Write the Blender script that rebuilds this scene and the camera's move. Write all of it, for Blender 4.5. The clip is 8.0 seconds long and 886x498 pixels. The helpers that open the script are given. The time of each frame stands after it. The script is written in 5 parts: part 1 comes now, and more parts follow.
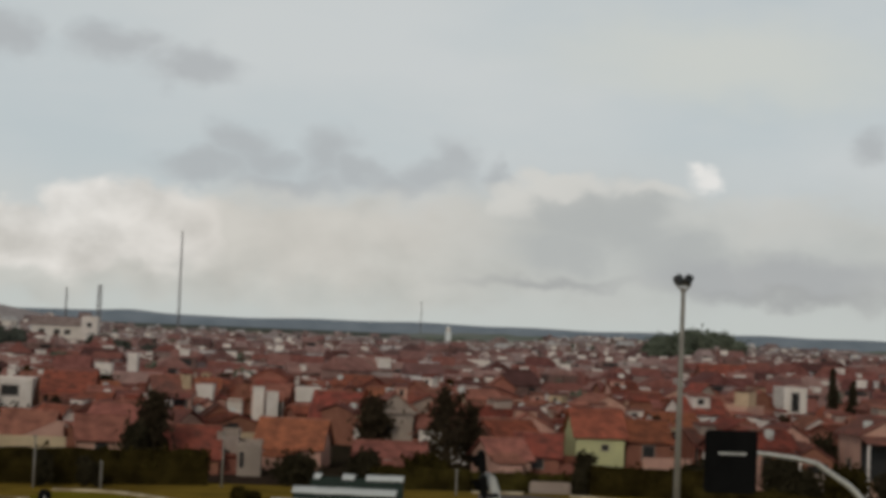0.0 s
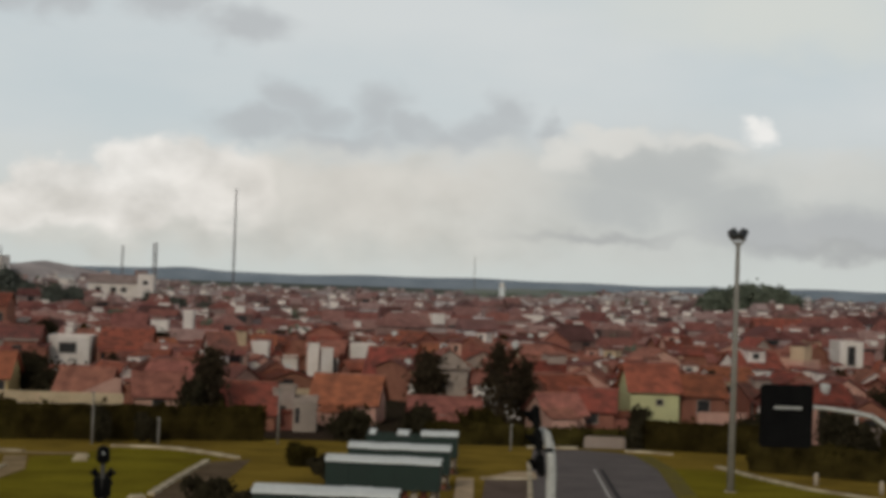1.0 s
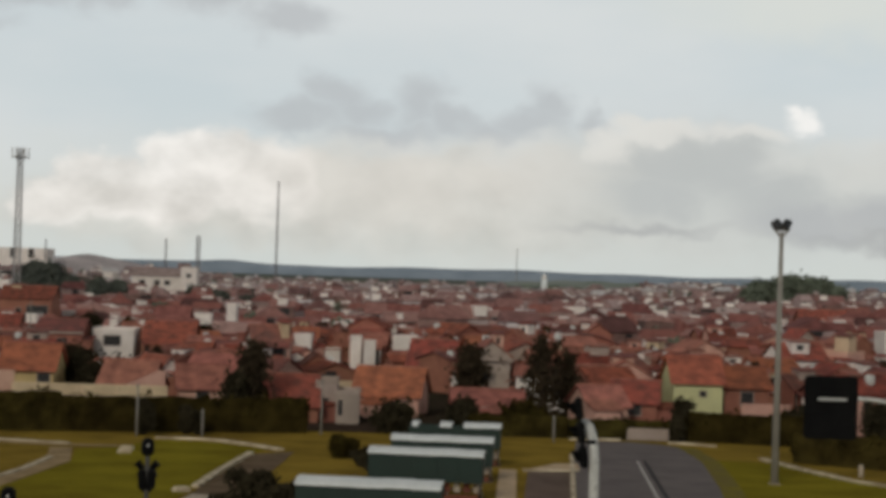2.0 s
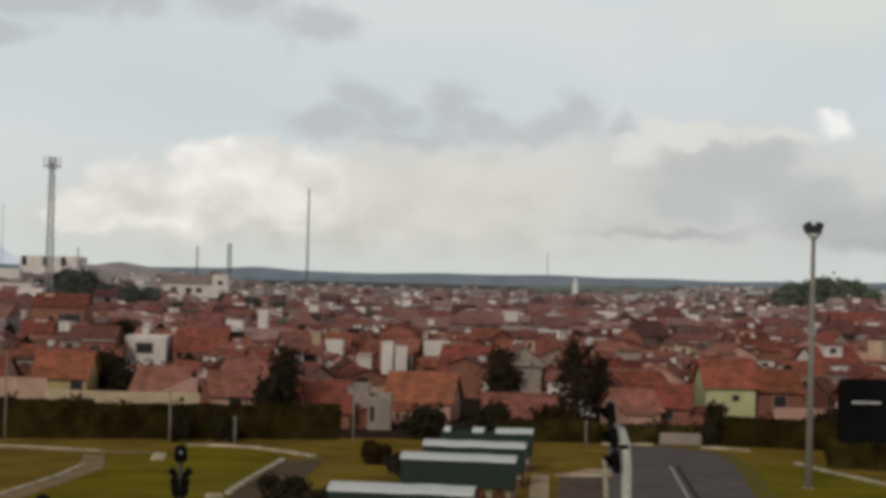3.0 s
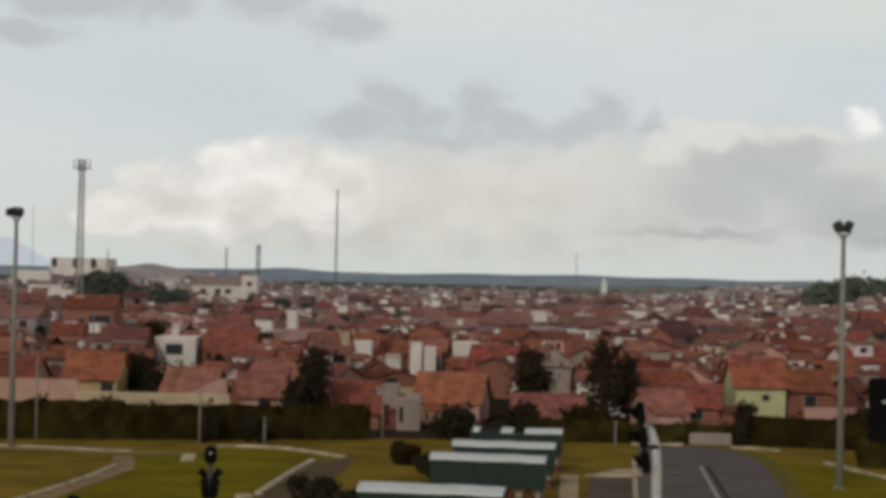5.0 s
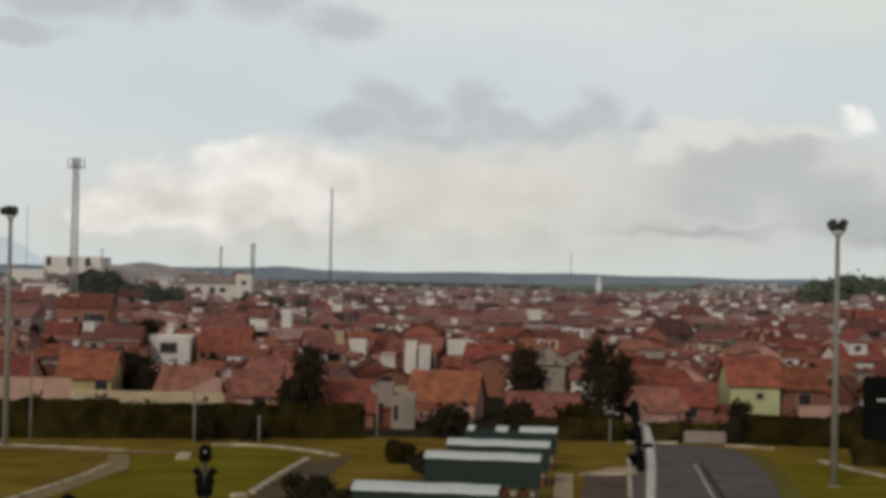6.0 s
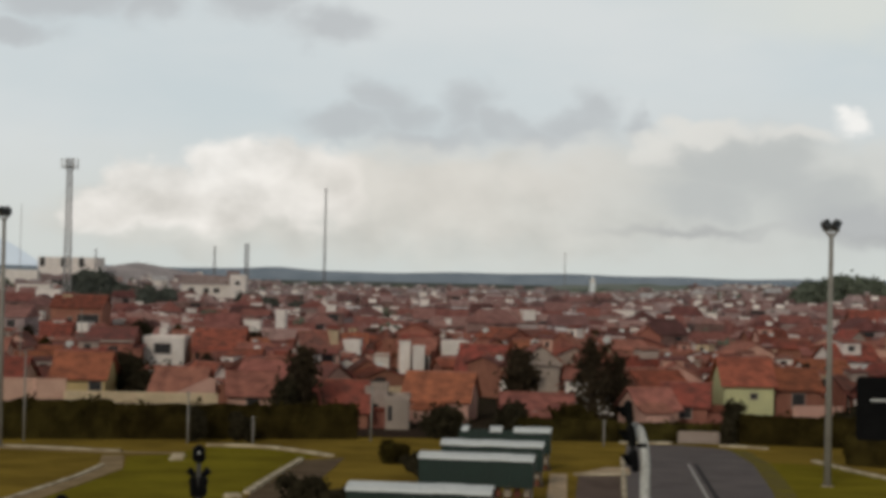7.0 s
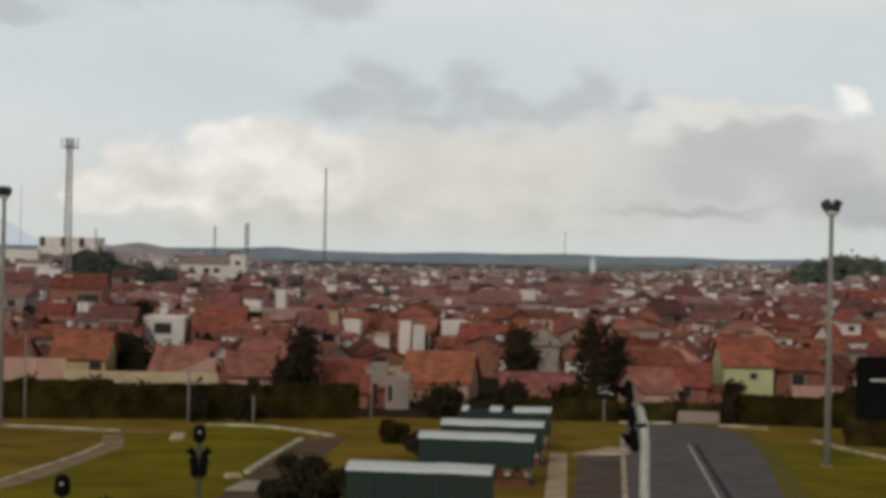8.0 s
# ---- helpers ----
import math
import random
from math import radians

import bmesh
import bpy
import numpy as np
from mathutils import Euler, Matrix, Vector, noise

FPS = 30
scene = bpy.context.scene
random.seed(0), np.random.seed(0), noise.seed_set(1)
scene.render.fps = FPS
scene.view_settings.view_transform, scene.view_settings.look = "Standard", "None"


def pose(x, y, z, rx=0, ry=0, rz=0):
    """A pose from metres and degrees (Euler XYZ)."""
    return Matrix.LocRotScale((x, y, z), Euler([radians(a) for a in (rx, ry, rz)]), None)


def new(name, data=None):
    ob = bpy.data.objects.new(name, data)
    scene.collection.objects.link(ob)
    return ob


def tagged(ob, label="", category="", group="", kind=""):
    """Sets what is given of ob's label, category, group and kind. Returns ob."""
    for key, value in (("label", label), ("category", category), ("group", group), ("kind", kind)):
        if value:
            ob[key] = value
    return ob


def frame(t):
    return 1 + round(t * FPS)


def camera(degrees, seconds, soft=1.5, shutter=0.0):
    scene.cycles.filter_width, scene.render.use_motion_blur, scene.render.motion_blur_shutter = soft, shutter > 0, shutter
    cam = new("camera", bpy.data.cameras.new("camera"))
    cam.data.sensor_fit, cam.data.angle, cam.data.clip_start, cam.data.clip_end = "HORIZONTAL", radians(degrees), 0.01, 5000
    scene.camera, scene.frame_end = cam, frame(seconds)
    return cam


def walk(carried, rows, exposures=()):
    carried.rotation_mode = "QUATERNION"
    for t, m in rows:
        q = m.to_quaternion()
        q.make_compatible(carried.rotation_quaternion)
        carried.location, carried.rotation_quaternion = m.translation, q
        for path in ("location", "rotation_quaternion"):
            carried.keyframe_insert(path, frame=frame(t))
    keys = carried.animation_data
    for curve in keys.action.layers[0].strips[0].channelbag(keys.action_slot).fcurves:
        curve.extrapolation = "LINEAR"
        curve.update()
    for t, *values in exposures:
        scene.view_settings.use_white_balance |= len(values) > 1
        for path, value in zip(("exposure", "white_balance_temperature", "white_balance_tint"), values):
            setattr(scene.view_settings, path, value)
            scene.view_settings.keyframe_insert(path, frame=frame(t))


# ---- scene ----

# ======== camera: it stands still high on a stand and turns ========
EYE = 9.4
cam = camera(30.0, 8.0, soft=4.3)
ROWS = [
    (0.0, -4.885, 2.79, 2.37), (0.5, -4.069, 1.902, 2.235), (1.0, -3.099, 1.19, 2.02),
    (1.5, -2.126, 0.93, 1.88), (1.7, -1.95, 0.87, 1.90), (2.8, -0.737, 0.94, 1.45), (3.0, -0.587, 1.029, 1.43), (3.5, -0.401, 1.063, 1.455),
    (4.0, -0.164, 1.123, 1.332), (4.5, 0.277, 0.975, 1.235), (4.7, 0.34, 1.055, 1.24), (5.8, 0.497, 0.865, 1.20), (6.0, 0.212, 0.974, 1.207),
    (6.5, 0.0, 1.057, 1.2), (7.0, 0.003, 0.992, 1.184), (7.5, -0.256, 0.834, 1.18),
    (8.0, -0.006, 0.299, 1.2),
]
walk(cam, [(t, pose(0, 0, EYE, 0, 0, yaw) @ pose(0, 0, 0, 90 + pitch) @ pose(0, 0, 0, 0, 0, roll)) for t, yaw, pitch, roll in ROWS],
     exposures=((0.0, -0.22), (0.5, -0.20), (1.0, -0.08), (1.5, 0.0), (8.0, 0.0)))

# ======== node helper ========
def nd(tree, kind, **values):
    n = tree.nodes.new(kind)
    for key, value in values.items():
        n.inputs[int(key[3:])].default_value = value
    return n


def math_node(tree, op, a, b=None, c=None, clamp=False):
    n = tree.nodes.new("ShaderNodeMath")
    n.operation, n.use_clamp = op, clamp
    for i, v in enumerate((a, b, c)):
        if v is None:
            continue
        if isinstance(v, (int, float)):
            n.inputs[i].default_value = v
        else:
            tree.links.new(v, n.inputs[i])
    return n.outputs[0]


def mix_colour(tree, fac, a, b, blend="MIX"):
    n = tree.nodes.new("ShaderNodeMix")
    n.data_type, n.blend_type = "RGBA", blend
    for i, v in ((0, fac), (6, a), (7, b)):
        if isinstance(v, (int, float)):
            n.inputs[i].default_value = v
        elif isinstance(v, (tuple, list)):
            n.inputs[i].default_value = (*v[:3], 1)
        else:
            tree.links.new(v, n.inputs[i])
    return n.outputs[2]


# ======== sky: layered cloud deck, soft wide sun ========
SUN_UP, SUN_TURN = 30, 200
world = bpy.data.worlds.new("overcast_sky")
scene.world = world
world.use_nodes = True
wt = world.node_tree
wt.nodes.clear()
out = wt.nodes.new("ShaderNodeOutputWorld")
bg = wt.nodes.new("ShaderNodeBackground")
wt.links.new(bg.outputs[0], out.inputs[0])
sky = wt.nodes.new("ShaderNodeTexSky")
sky.sky_type, sky.sun_disc = "NISHITA", False
sky.sun_elevation, sky.sun_rotation = radians(SUN_UP), radians(SUN_TURN)
tc = wt.nodes.new("ShaderNodeTexCoord")
sep = wt.nodes.new("ShaderNodeSeparateXYZ")
wt.links.new(tc.outputs["Generated"], sep.inputs[0])
ahead = math_node(wt, "MAXIMUM", sep.outputs[1], 0.05)
U = math_node(wt, "DIVIDE", sep.outputs[0], ahead)
V = math_node(wt, "DIVIDE", sep.outputs[2], ahead)
front = math_node(wt, "MULTIPLY", math_node(wt, "SUBTRACT", sep.outputs[1], 0.1), 4.0, clamp=True)


def sky_noise(scale, detail, stretch, rough=0.55):
    m = nd(wt, "ShaderNodeMapping")
    m.inputs["Scale"].default_value = (1, 1, stretch)
    wt.links.new(tc.outputs["Generated"], m.inputs[0])
    n = nd(wt, "ShaderNodeTexNoise")
    n.inputs["Scale"].default_value, n.inputs["Detail"].default_value = scale, detail
    n.inputs["Roughness"].default_value = rough
    wt.links.new(m.outputs[0], n.inputs["Vector"])
    return n


fine = sky_noise(30, 5, 1.5, 0.5)
fsep = wt.nodes.new("ShaderNodeSeparateColor")
wt.links.new(fine.outputs["Color"], fsep.inputs[0])
UW = math_node(wt, "ADD", U, math_node(wt, "MULTIPLY", math_node(wt, "SUBTRACT", fsep.outputs[0], 0.5), 0.050))
VW = math_node(wt, "ADD", V, math_node(wt, "MULTIPLY", math_node(wt, "SUBTRACT", fsep.outputs[1], 0.5), 0.034))


def cloud(u, v, su, sv, soft=0.6):
    """The cover, 0 to 1, of a cloud round the bearing u at the height v."""
    a = math_node(wt, "DIVIDE", math_node(wt, "SUBTRACT", UW, u), su)
    b = math_node(wt, "DIVIDE", math_node(wt, "SUBTRACT", VW, v), sv)
    r = math_node(wt, "SQRT", math_node(wt, "ADD", math_node(wt, "MULTIPLY", a, a), math_node(wt, "MULTIPLY", b, b)))
    n = nd(wt, "ShaderNodeMapRange")
    n.interpolation_type = "SMOOTHSTEP"
    n.inputs[1].default_value, n.inputs[2].default_value = 1 - soft, 1 + soft
    n.inputs[3].default_value, n.inputs[4].default_value = 1, 0
    wt.links.new(r, n.inputs[0])
    return math_node(wt, "MULTIPLY", n.outputs[0], front)


def many(*spots, soft=0.6):
    got = None
    for s in spots:
        c = cloud(*s, soft=soft)
        got = c if got is None else math_node(wt, "MAXIMUM", got, c)
    return got


clear = mix_colour(wt, 1.0, sky.outputs[0], (0.10, 0.10, 0.10), "MULTIPLY")
wide = sky_noise(3.2, 5, 2.6)
ramp = nd(wt, "ShaderNodeMapRange", in_1=0.25, in_2=0.55, in_3=0.93, in_4=1.0)
wt.links.new(wide.outputs[0], ramp.inputs[0])
tone = nd(wt, "ShaderNodeMapRange", in_1=0.35, in_2=0.65)
wt.links.new(wide.outputs[0], tone.inputs[0])
deck = mix_colour(wt, tone.outputs[0], (0.585, 0.645, 0.665), (0.665, 0.70, 0.705))
col = mix_colour(wt, ramp.outputs[0], clear, deck)


def paint(base, colour, mask, amount=1.0):
    return mix_colour(wt, math_node(wt, "MULTIPLY", mask, amount), base, colour)


haze_band = cloud(0.0, 0.02, 0.9, 0.045, 0.8)
col = paint(col, (0.640, 0.660, 0.625), haze_band, 0.8)
col = paint(col, (0.700, 0.715, 0.660), cloud(0.263, 0.173, 0.10, 0.025, 0.8), 0.7)
# dark shreds over the bank
col = paint(col, (0.455, 0.475, 0.490), many((-0.040, 0.106, 0.015, 0.011), (-0.028, 0.098, 0.020, 0.009), (-0.058, 0.092, 0.024, 0.008), (0.012, 0.101, 0.018, 0.012), (0.030, 0.092, 0.016, 0.008), (0.092, 0.104, 0.012, 0.013), (0.080, 0.094, 0.026, 0.010), (0.118, 0.098, 0.008, 0.009), (0.055, 0.087, 0.030, 0.008), (-0.010, 0.086, 0.040, 0.007), (0.352, 0.123, 0.012, 0.009), soft=0.75), 0.66)
col = paint(col, (0.47, 0.49, 0.505), many((-0.235, 0.166, 0.052, 0.011), (-0.178, 0.166, 0.017, 0.013), (-0.117, 0.162, 0.026, 0.010), (-0.074, 0.151, 0.025, 0.010), (-0.27, 0.146, 0.03, 0.006), soft=0.65), 0.75)
# the long bank
bank = many((0.005, 0.040, 0.155, 0.036), (0.176, 0.052, 0.105, 0.040), (-0.12, 0.030, 0.12, 0.022), (0.32, 0.052, 0.09, 0.030), soft=0.3)
puffs = nd(wt, "ShaderNodeMapRange", in_1=0.32, in_2=0.68)
wt.links.new(fine.outputs[0], puffs.inputs[0])
bank_tone = mix_colour(wt, puffs.outputs[0], (0.545, 0.535, 0.490), (0.685, 0.668, 0.615))
col = mix_colour(wt, math_node(wt, "MULTIPLY", bank, 0.85), col, bank_tone)
# sunlit heads
lit = many((-0.160, 0.045, 0.034, 0.020), (-0.132, 0.052, 0.028, 0.026), (-0.105, 0.060, 0.040, 0.021), (-0.075, 0.054, 0.030, 0.026), (-0.186, 0.046, 0.026, 0.017), (-0.205, 0.033, 0.026, 0.014), soft=0.25)
col = mix_colour(wt, math_node(wt, "MULTIPLY", lit, 0.85), col, mix_colour(wt, puffs.outputs[0], (0.665, 0.640, 0.595), (0.930, 0.895, 0.845)))
col = paint(col, (0.74, 0.72, 0.67), many((0.150, 0.088, 0.030, 0.009), (0.280, 0.075, 0.050, 0.016), soft=0.5), 0.6)
col = paint(col, (0.74, 0.70, 0.64), many((-0.015, 0.056, 0.060, 0.022), (0.075, 0.062, 0.050, 0.018), soft=0.7), 0.45)
# grey bellies on the far side
col = paint(col, (0.545, 0.580, 0.572), many((0.215, 0.048, 0.105, 0.045), (0.33, 0.05, 0.08, 0.04), soft=0.8), 0.62)
col = paint(col, (0.485, 0.505, 0.500), many((0.165, 0.072, 0.034, 0.018), (0.200, 0.070, 0.034, 0.020), (0.160, 0.052, 0.030, 0.012), (0.225, 0.055, 0.030, 0.014)), 0.75)
col = paint(col, (0.77, 0.755, 0.71), many((0.160, 0.092, 0.034, 0.006), (0.212, 0.092, 0.026, 0.005), (0.128, 0.082, 0.010, 0.012), soft=0.6), 0.6)
col = paint(col, (0.435, 0.450, 0.460), many((0.252, 0.037, 0.036, 0.013), (0.310, 0.040, 0.06, 0.014)), 0.75)
col = paint(col, (0.40, 0.41, 0.41), many((0.152, 0.0315, 0.042, 0.0035), (0.300, 0.027, 0.060, 0.0045), soft=0.9), 0.7)
col = paint(col, (0.90, 0.89, 0.86), many((0.246, 0.0995, 0.0085, 0.0045), (0.242, 0.102, 0.005, 0.004), soft=0.8), 0.95)
# a pale strip over the hills
strip = nd(wt, "ShaderNodeMapRange", in_1=0.004, in_2=0.030, in_3=0.75, in_4=0.0)
wt.links.new(VW, strip.inputs[0])
col = mix_colour(wt, math_node(wt, "MULTIPLY", strip.outputs[0], front), col, (0.605, 0.640, 0.612))
# cloud overhead, out of view, darkened to dim the ground; the open rim stays brighter
high = nd(wt, "ShaderNodeMapRange", in_1=0.18, in_2=0.48, in_3=0.0, in_4=1.0)
high.interpolation_type = "SMOOTHSTEP"
wt.links.new(sep.outputs[2], high.inputs[0])
dimmed_top = mix_colour(wt, tone.outputs[0], (0.095, 0.098, 0.100), (0.140, 0.144, 0.147))
col = mix_colour(wt, high.outputs[0], col, dimmed_top)

wt.links.new(col, bg.inputs[0])
bg.inputs[1].default_value = 1.0

sun = new("sun", bpy.data.lights.new("sun", "SUN"))
sun.data.energy, sun.data.angle, sun.data.color = 1.0, radians(12), (1.0, 0.93, 0.82)
sun.matrix_basis = pose(0, -20, 60, 90 - SUN_UP, 0, 180 - SUN_TURN)

# ======== materials ========
def surface(name, colour, other=None, scale=1.0, rough=0.85, metal=0.0, bump=0.3, fine=18.0, spread=0.0, per="", ridges=0.0):
    """A worn surface: two tones at one scale, fine grain at another, a shift of tone from piece to piece."""
    m = bpy.data.materials.new(name)
    m.use_nodes = True
    t = m.node_tree
    b = t.nodes["Principled BSDF"]
    co = t.nodes.new("ShaderNodeTexCoord")
    src = co.outputs["Object"]
    big = nd(t, "ShaderNodeTexNoise")
    big.inputs["Scale"].default_value, big.inputs["Detail"].default_value = scale, 5
    small = nd(t, "ShaderNodeTexNoise")
    small.inputs["Scale"].default_value, small.inputs["Detail"].default_value = fine, 3
    t.links.new(src, big.inputs["Vector"])
    t.links.new(src, small.inputs["Vector"])
    other = other or tuple(c * 0.7 for c in colour)
    edge = nd(t, "ShaderNodeMapRange", in_1=0.35, in_2=0.65)
    t.links.new(big.outputs[0], edge.inputs[0])
    c = mix_colour(t, edge.outputs[0], colour, other)
    grain = nd(t, "ShaderNodeMapRange", in_1=0.3, in_2=0.7, in_3=0.78, in_4=1.2)
    t.links.new(small.outputs[0], grain.inputs[0])
    hsv = nd(t, "ShaderNodeHueSaturation")
    t.links.new(c, hsv.inputs["Color"])
    value = grain.outputs[0]
    if spread:
        if per == "island":
            rnd = t.nodes.new("ShaderNodeNewGeometry").outputs["Random Per Island"]
        else:
            rnd = t.nodes.new("ShaderNodeObjectInfo").outputs["Random"]
        value = math_node(t, "MULTIPLY", value, math_node(t, "ADD", 1 - spread, math_node(t, "MULTIPLY", rnd, 2 * spread)))
        hue = math_node(t, "FRACT", math_node(t, "MULTIPLY", rnd, 17.3))
        t.links.new(math_node(t, "ADD", 0.495, math_node(t, "MULTIPLY", hue, 0.014)), hsv.inputs["Hue"])
    t.links.new(value, hsv.inputs["Value"])
    t.links.new(hsv.outputs[0], b.inputs["Base Color"])
    b.inputs["Roughness"].default_value, b.inputs["Metallic"].default_value = rough, metal
    if rough > 0.6:
        b.inputs["Specular IOR Level"].default_value = 0.0 if rough > 0.9 else 0.1
    bp = nd(t, "ShaderNodeBump")
    bp.inputs["Strength"].default_value, bp.inputs["Distance"].default_value = bump, 0.03
    height = small.outputs[0]
    if ridges:
        wv = nd(t, "ShaderNodeTexWave")
        wv.inputs["Scale"].default_value = ridges
        wv.inputs["Distortion"].default_value = 1.5
        t.links.new(src, wv.inputs["Vector"])
        height = math_node(t, "ADD", height, wv.outputs["Fac"])
    t.links.new(height, bp.inputs["Height"])
    t.links.new(bp.outputs[0], b.inputs["Normal"])
    return m


def palette(name, colours, per="island", rough=0.85, scale=0.6):
    """Paints or tiles that differ from house to house."""
    m = bpy.data.materials.new(name)
    m.use_nodes = True
    t = m.node_tree
    b = t.nodes["Principled BSDF"]
    rnd = t.nodes.new("ShaderNodeNewGeometry").outputs["Random Per Island"] if per == "island" else t.nodes.new("ShaderNodeObjectInfo").outputs["Random"]
    r = t.nodes.new("ShaderNodeValToRGB")
    r.color_ramp.interpolation = "CONSTANT"
    e = r.color_ramp.elements
    while len(e) < len(colours):
        e.new(0.5)
    for i, cl in enumerate(colours):
        e[i].position, e[i].color = i / len(colours), (*cl, 1)
    t.links.new(rnd, r.inputs[0])
    co = t.nodes.new("ShaderNodeTexCoord")
    n = nd(t, "ShaderNodeTexNoise")
    n.inputs["Scale"].default_value, n.inputs["Detail"].default_value = scale, 6
    t.links.new(co.outputs["Object"], n.inputs["Vector"])
    g = nd(t, "ShaderNodeMapRange", in_1=0.3, in_2=0.7, in_3=0.65, in_4=1.15)
    t.links.new(n.outputs[0], g.inputs[0])
    h = nd(t, "ShaderNodeHueSaturation")
    t.links.new(r.outputs[0], h.inputs["Color"])
    t.links.new(g.outputs[0], h.inputs["Value"])
    t.links.new(h.outputs[0], b.inputs["Base Color"])
    b.inputs["Roughness"].default_value = rough
    b.inputs["Specular IOR Level"].default_value = 0.12
    return m


TILE = [
    surface("old_red_tiles", (0.37, 0.103, 0.070), (0.165, 0.064, 0.050), 0.9, spread=0.3, ridges=2.6),
    surface("orange_tiles", (0.46, 0.146, 0.084), (0.24, 0.088, 0.058), 0.9, spread=0.2, ridges=2.6),
    surface("pinkish_tiles", (0.45, 0.178, 0.134), (0.24, 0.100, 0.078), 0.9, spread=0.25, ridges=2.6),
    surface("weathered_tiles", (0.27, 0.100, 0.082), (0.15, 0.075, 0.066), 0.9, spread=0.3, ridges=2.6),
]
TILE.append(surface("pale_sheet_roofing", (0.47, 0.36, 0.33), (0.31, 0.23, 0.21), 0.5, spread=0.2, ridges=2.6))
PAINT = {
    "white": surface("white_plaster", (0.88, 0.80, 0.74), (0.76, 0.68, 0.61), 0.5, spread=0.08),
    "cream": surface("cream_plaster", (0.70, 0.54, 0.36), (0.55, 0.41, 0.27), 0.5, spread=0.08),
    "yellow": surface("yellow_plaster", (0.62, 0.46, 0.22), (0.52, 0.39, 0.19), 0.5),
    "green": surface("pale_green_plaster", (0.64, 0.62, 0.33), (0.54, 0.53, 0.29), 0.5),
    "pink": surface("pink_plaster", (0.66, 0.40, 0.31), (0.56, 0.33, 0.26), 0.5, spread=0.1),
    "grey": surface("grey_render", (0.46, 0.37, 0.31), (0.35, 0.28, 0.24), 0.5, spread=0.15),
    "brick": surface("bare_red_brick", (0.36, 0.15, 0.105), (0.28, 0.115, 0.085), 0.8, spread=0.15),
}
# near-black, for window and veranda openings and for painted porch shade
DARK = surface("dark_opening_and_shade", (0.020, 0.018, 0.017), rough=0.5, bump=0.0)
WOOD = surface("brown_wood", (0.10, 0.055, 0.035), rough=0.6)
GLASS = surface("dull_pane", (0.05, 0.055, 0.06), rough=0.15, bump=0.0)
GRASS = surface("mown_grass", (0.270, 0.226, 0.024), (0.190, 0.150, 0.018), 0.25, rough=0.95, bump=0.8, fine=9)
DRY = surface("dry_grass", (0.325, 0.220, 0.040), (0.205, 0.137, 0.028), 0.22, rough=0.95, bump=0.8, fine=9)
TRACK = surface("worn_earth_path", (0.44, 0.32, 0.18), (0.29, 0.21, 0.12), 0.5, rough=0.95)
DIRT = surface("trodden_brown_earth", (0.20, 0.145, 0.095), (0.14, 0.10, 0.066), 0.5, rough=0.95)
EARTH = surface("town_earth", (0.062, 0.043, 0.032), (0.042, 0.035, 0.023), 0.04, rough=0.95, fine=0.8)
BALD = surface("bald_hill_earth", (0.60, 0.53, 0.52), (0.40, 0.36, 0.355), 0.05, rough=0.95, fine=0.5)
# ground past the town, paled to grey-green in place of haze
HAZED_GROUND = surface("far_ground_hazed", (0.165, 0.170, 0.145), (0.125, 0.135, 0.120), 0.01, rough=0.95, fine=0.2)
ASPHALT = surface("asphalt", (0.190, 0.160, 0.150), (0.145, 0.123, 0.116), 0.4, rough=0.9, fine=30)
DARK_STRIP = surface("dark_road_strip", (0.030, 0.027, 0.026), (0.045, 0.040, 0.038), 1.0, rough=0.8)
KERB = surface("whitewashed_kerb", (0.78, 0.67, 0.48), (0.38, 0.30, 0.20), 0.7, rough=0.9)
LINE = surface("worn_road_paint", (0.74, 0.70, 0.64), (0.36, 0.34, 0.31), 1.6, rough=0.8)
CONCRETE = surface("pale_concrete", (0.56, 0.47, 0.36), (0.42, 0.35, 0.27), 0.7)
GALV = surface("dull_pale_steel", (0.31, 0.285, 0.245), (0.24, 0.22, 0.19), 0.8, rough=0.6)
WHITE_STEEL = surface("white_painted_steel", (0.62, 0.62, 0.58), (0.50, 0.50, 0.47), 1.2, rough=0.45)
LAMP_GREY = surface("lamp_casing", (0.050, 0.046, 0.040), (0.030, 0.028, 0.025), 2.0, rough=0.6)
DARK_STEEL = surface("dark_grey_steel", (0.10, 0.095, 0.085), rough=0.65)
BAY = surface("brownish_paving", (0.205, 0.152, 0.124), (0.145, 0.108, 0.090), 0.5, rough=0.95)
PALE_PATH = surface("pale_sandy_concrete", (0.66, 0.49, 0.32), (0.48, 0.35, 0.22), 0.9, rough=0.9)
VERGE = surface("patchy_verge", (0.230, 0.190, 0.035), (0.185, 0.150, 0.065), 0.7, rough=0.95, bump=0.6, fine=6)
BLACK = surface("black_plastic", (0.004, 0.004, 0.0045), (0.007, 0.007, 0.007), 3.0, rough=0.75, bump=0.05)
GREEN_PANEL = surface("dark_green_panel", (0.007, 0.026, 0.018), (0.006, 0.021, 0.015), 0.8, rough=0.5, bump=0.1)
WHITE_ROOF = surface("white_sheet_roof", (0.86, 0.88, 0.86), (0.78, 0.81, 0.79), 1.2, rough=0.45)
RED_BOARD = surface("red_brown_board", (0.24, 0.085, 0.055), rough=0.7)
LEAF = surface("dark_leaves", (0.052, 0.043, 0.025), (0.031, 0.026, 0.016), 0.8, rough=0.95, bump=0.1, spread=0.3, per="island")
LEAF_OLIVE = surface("olive_leaves", (0.056, 0.043, 0.012), (0.024, 0.018, 0.006), 0.8, rough=0.95, bump=0.1, spread=0.3, per="island")
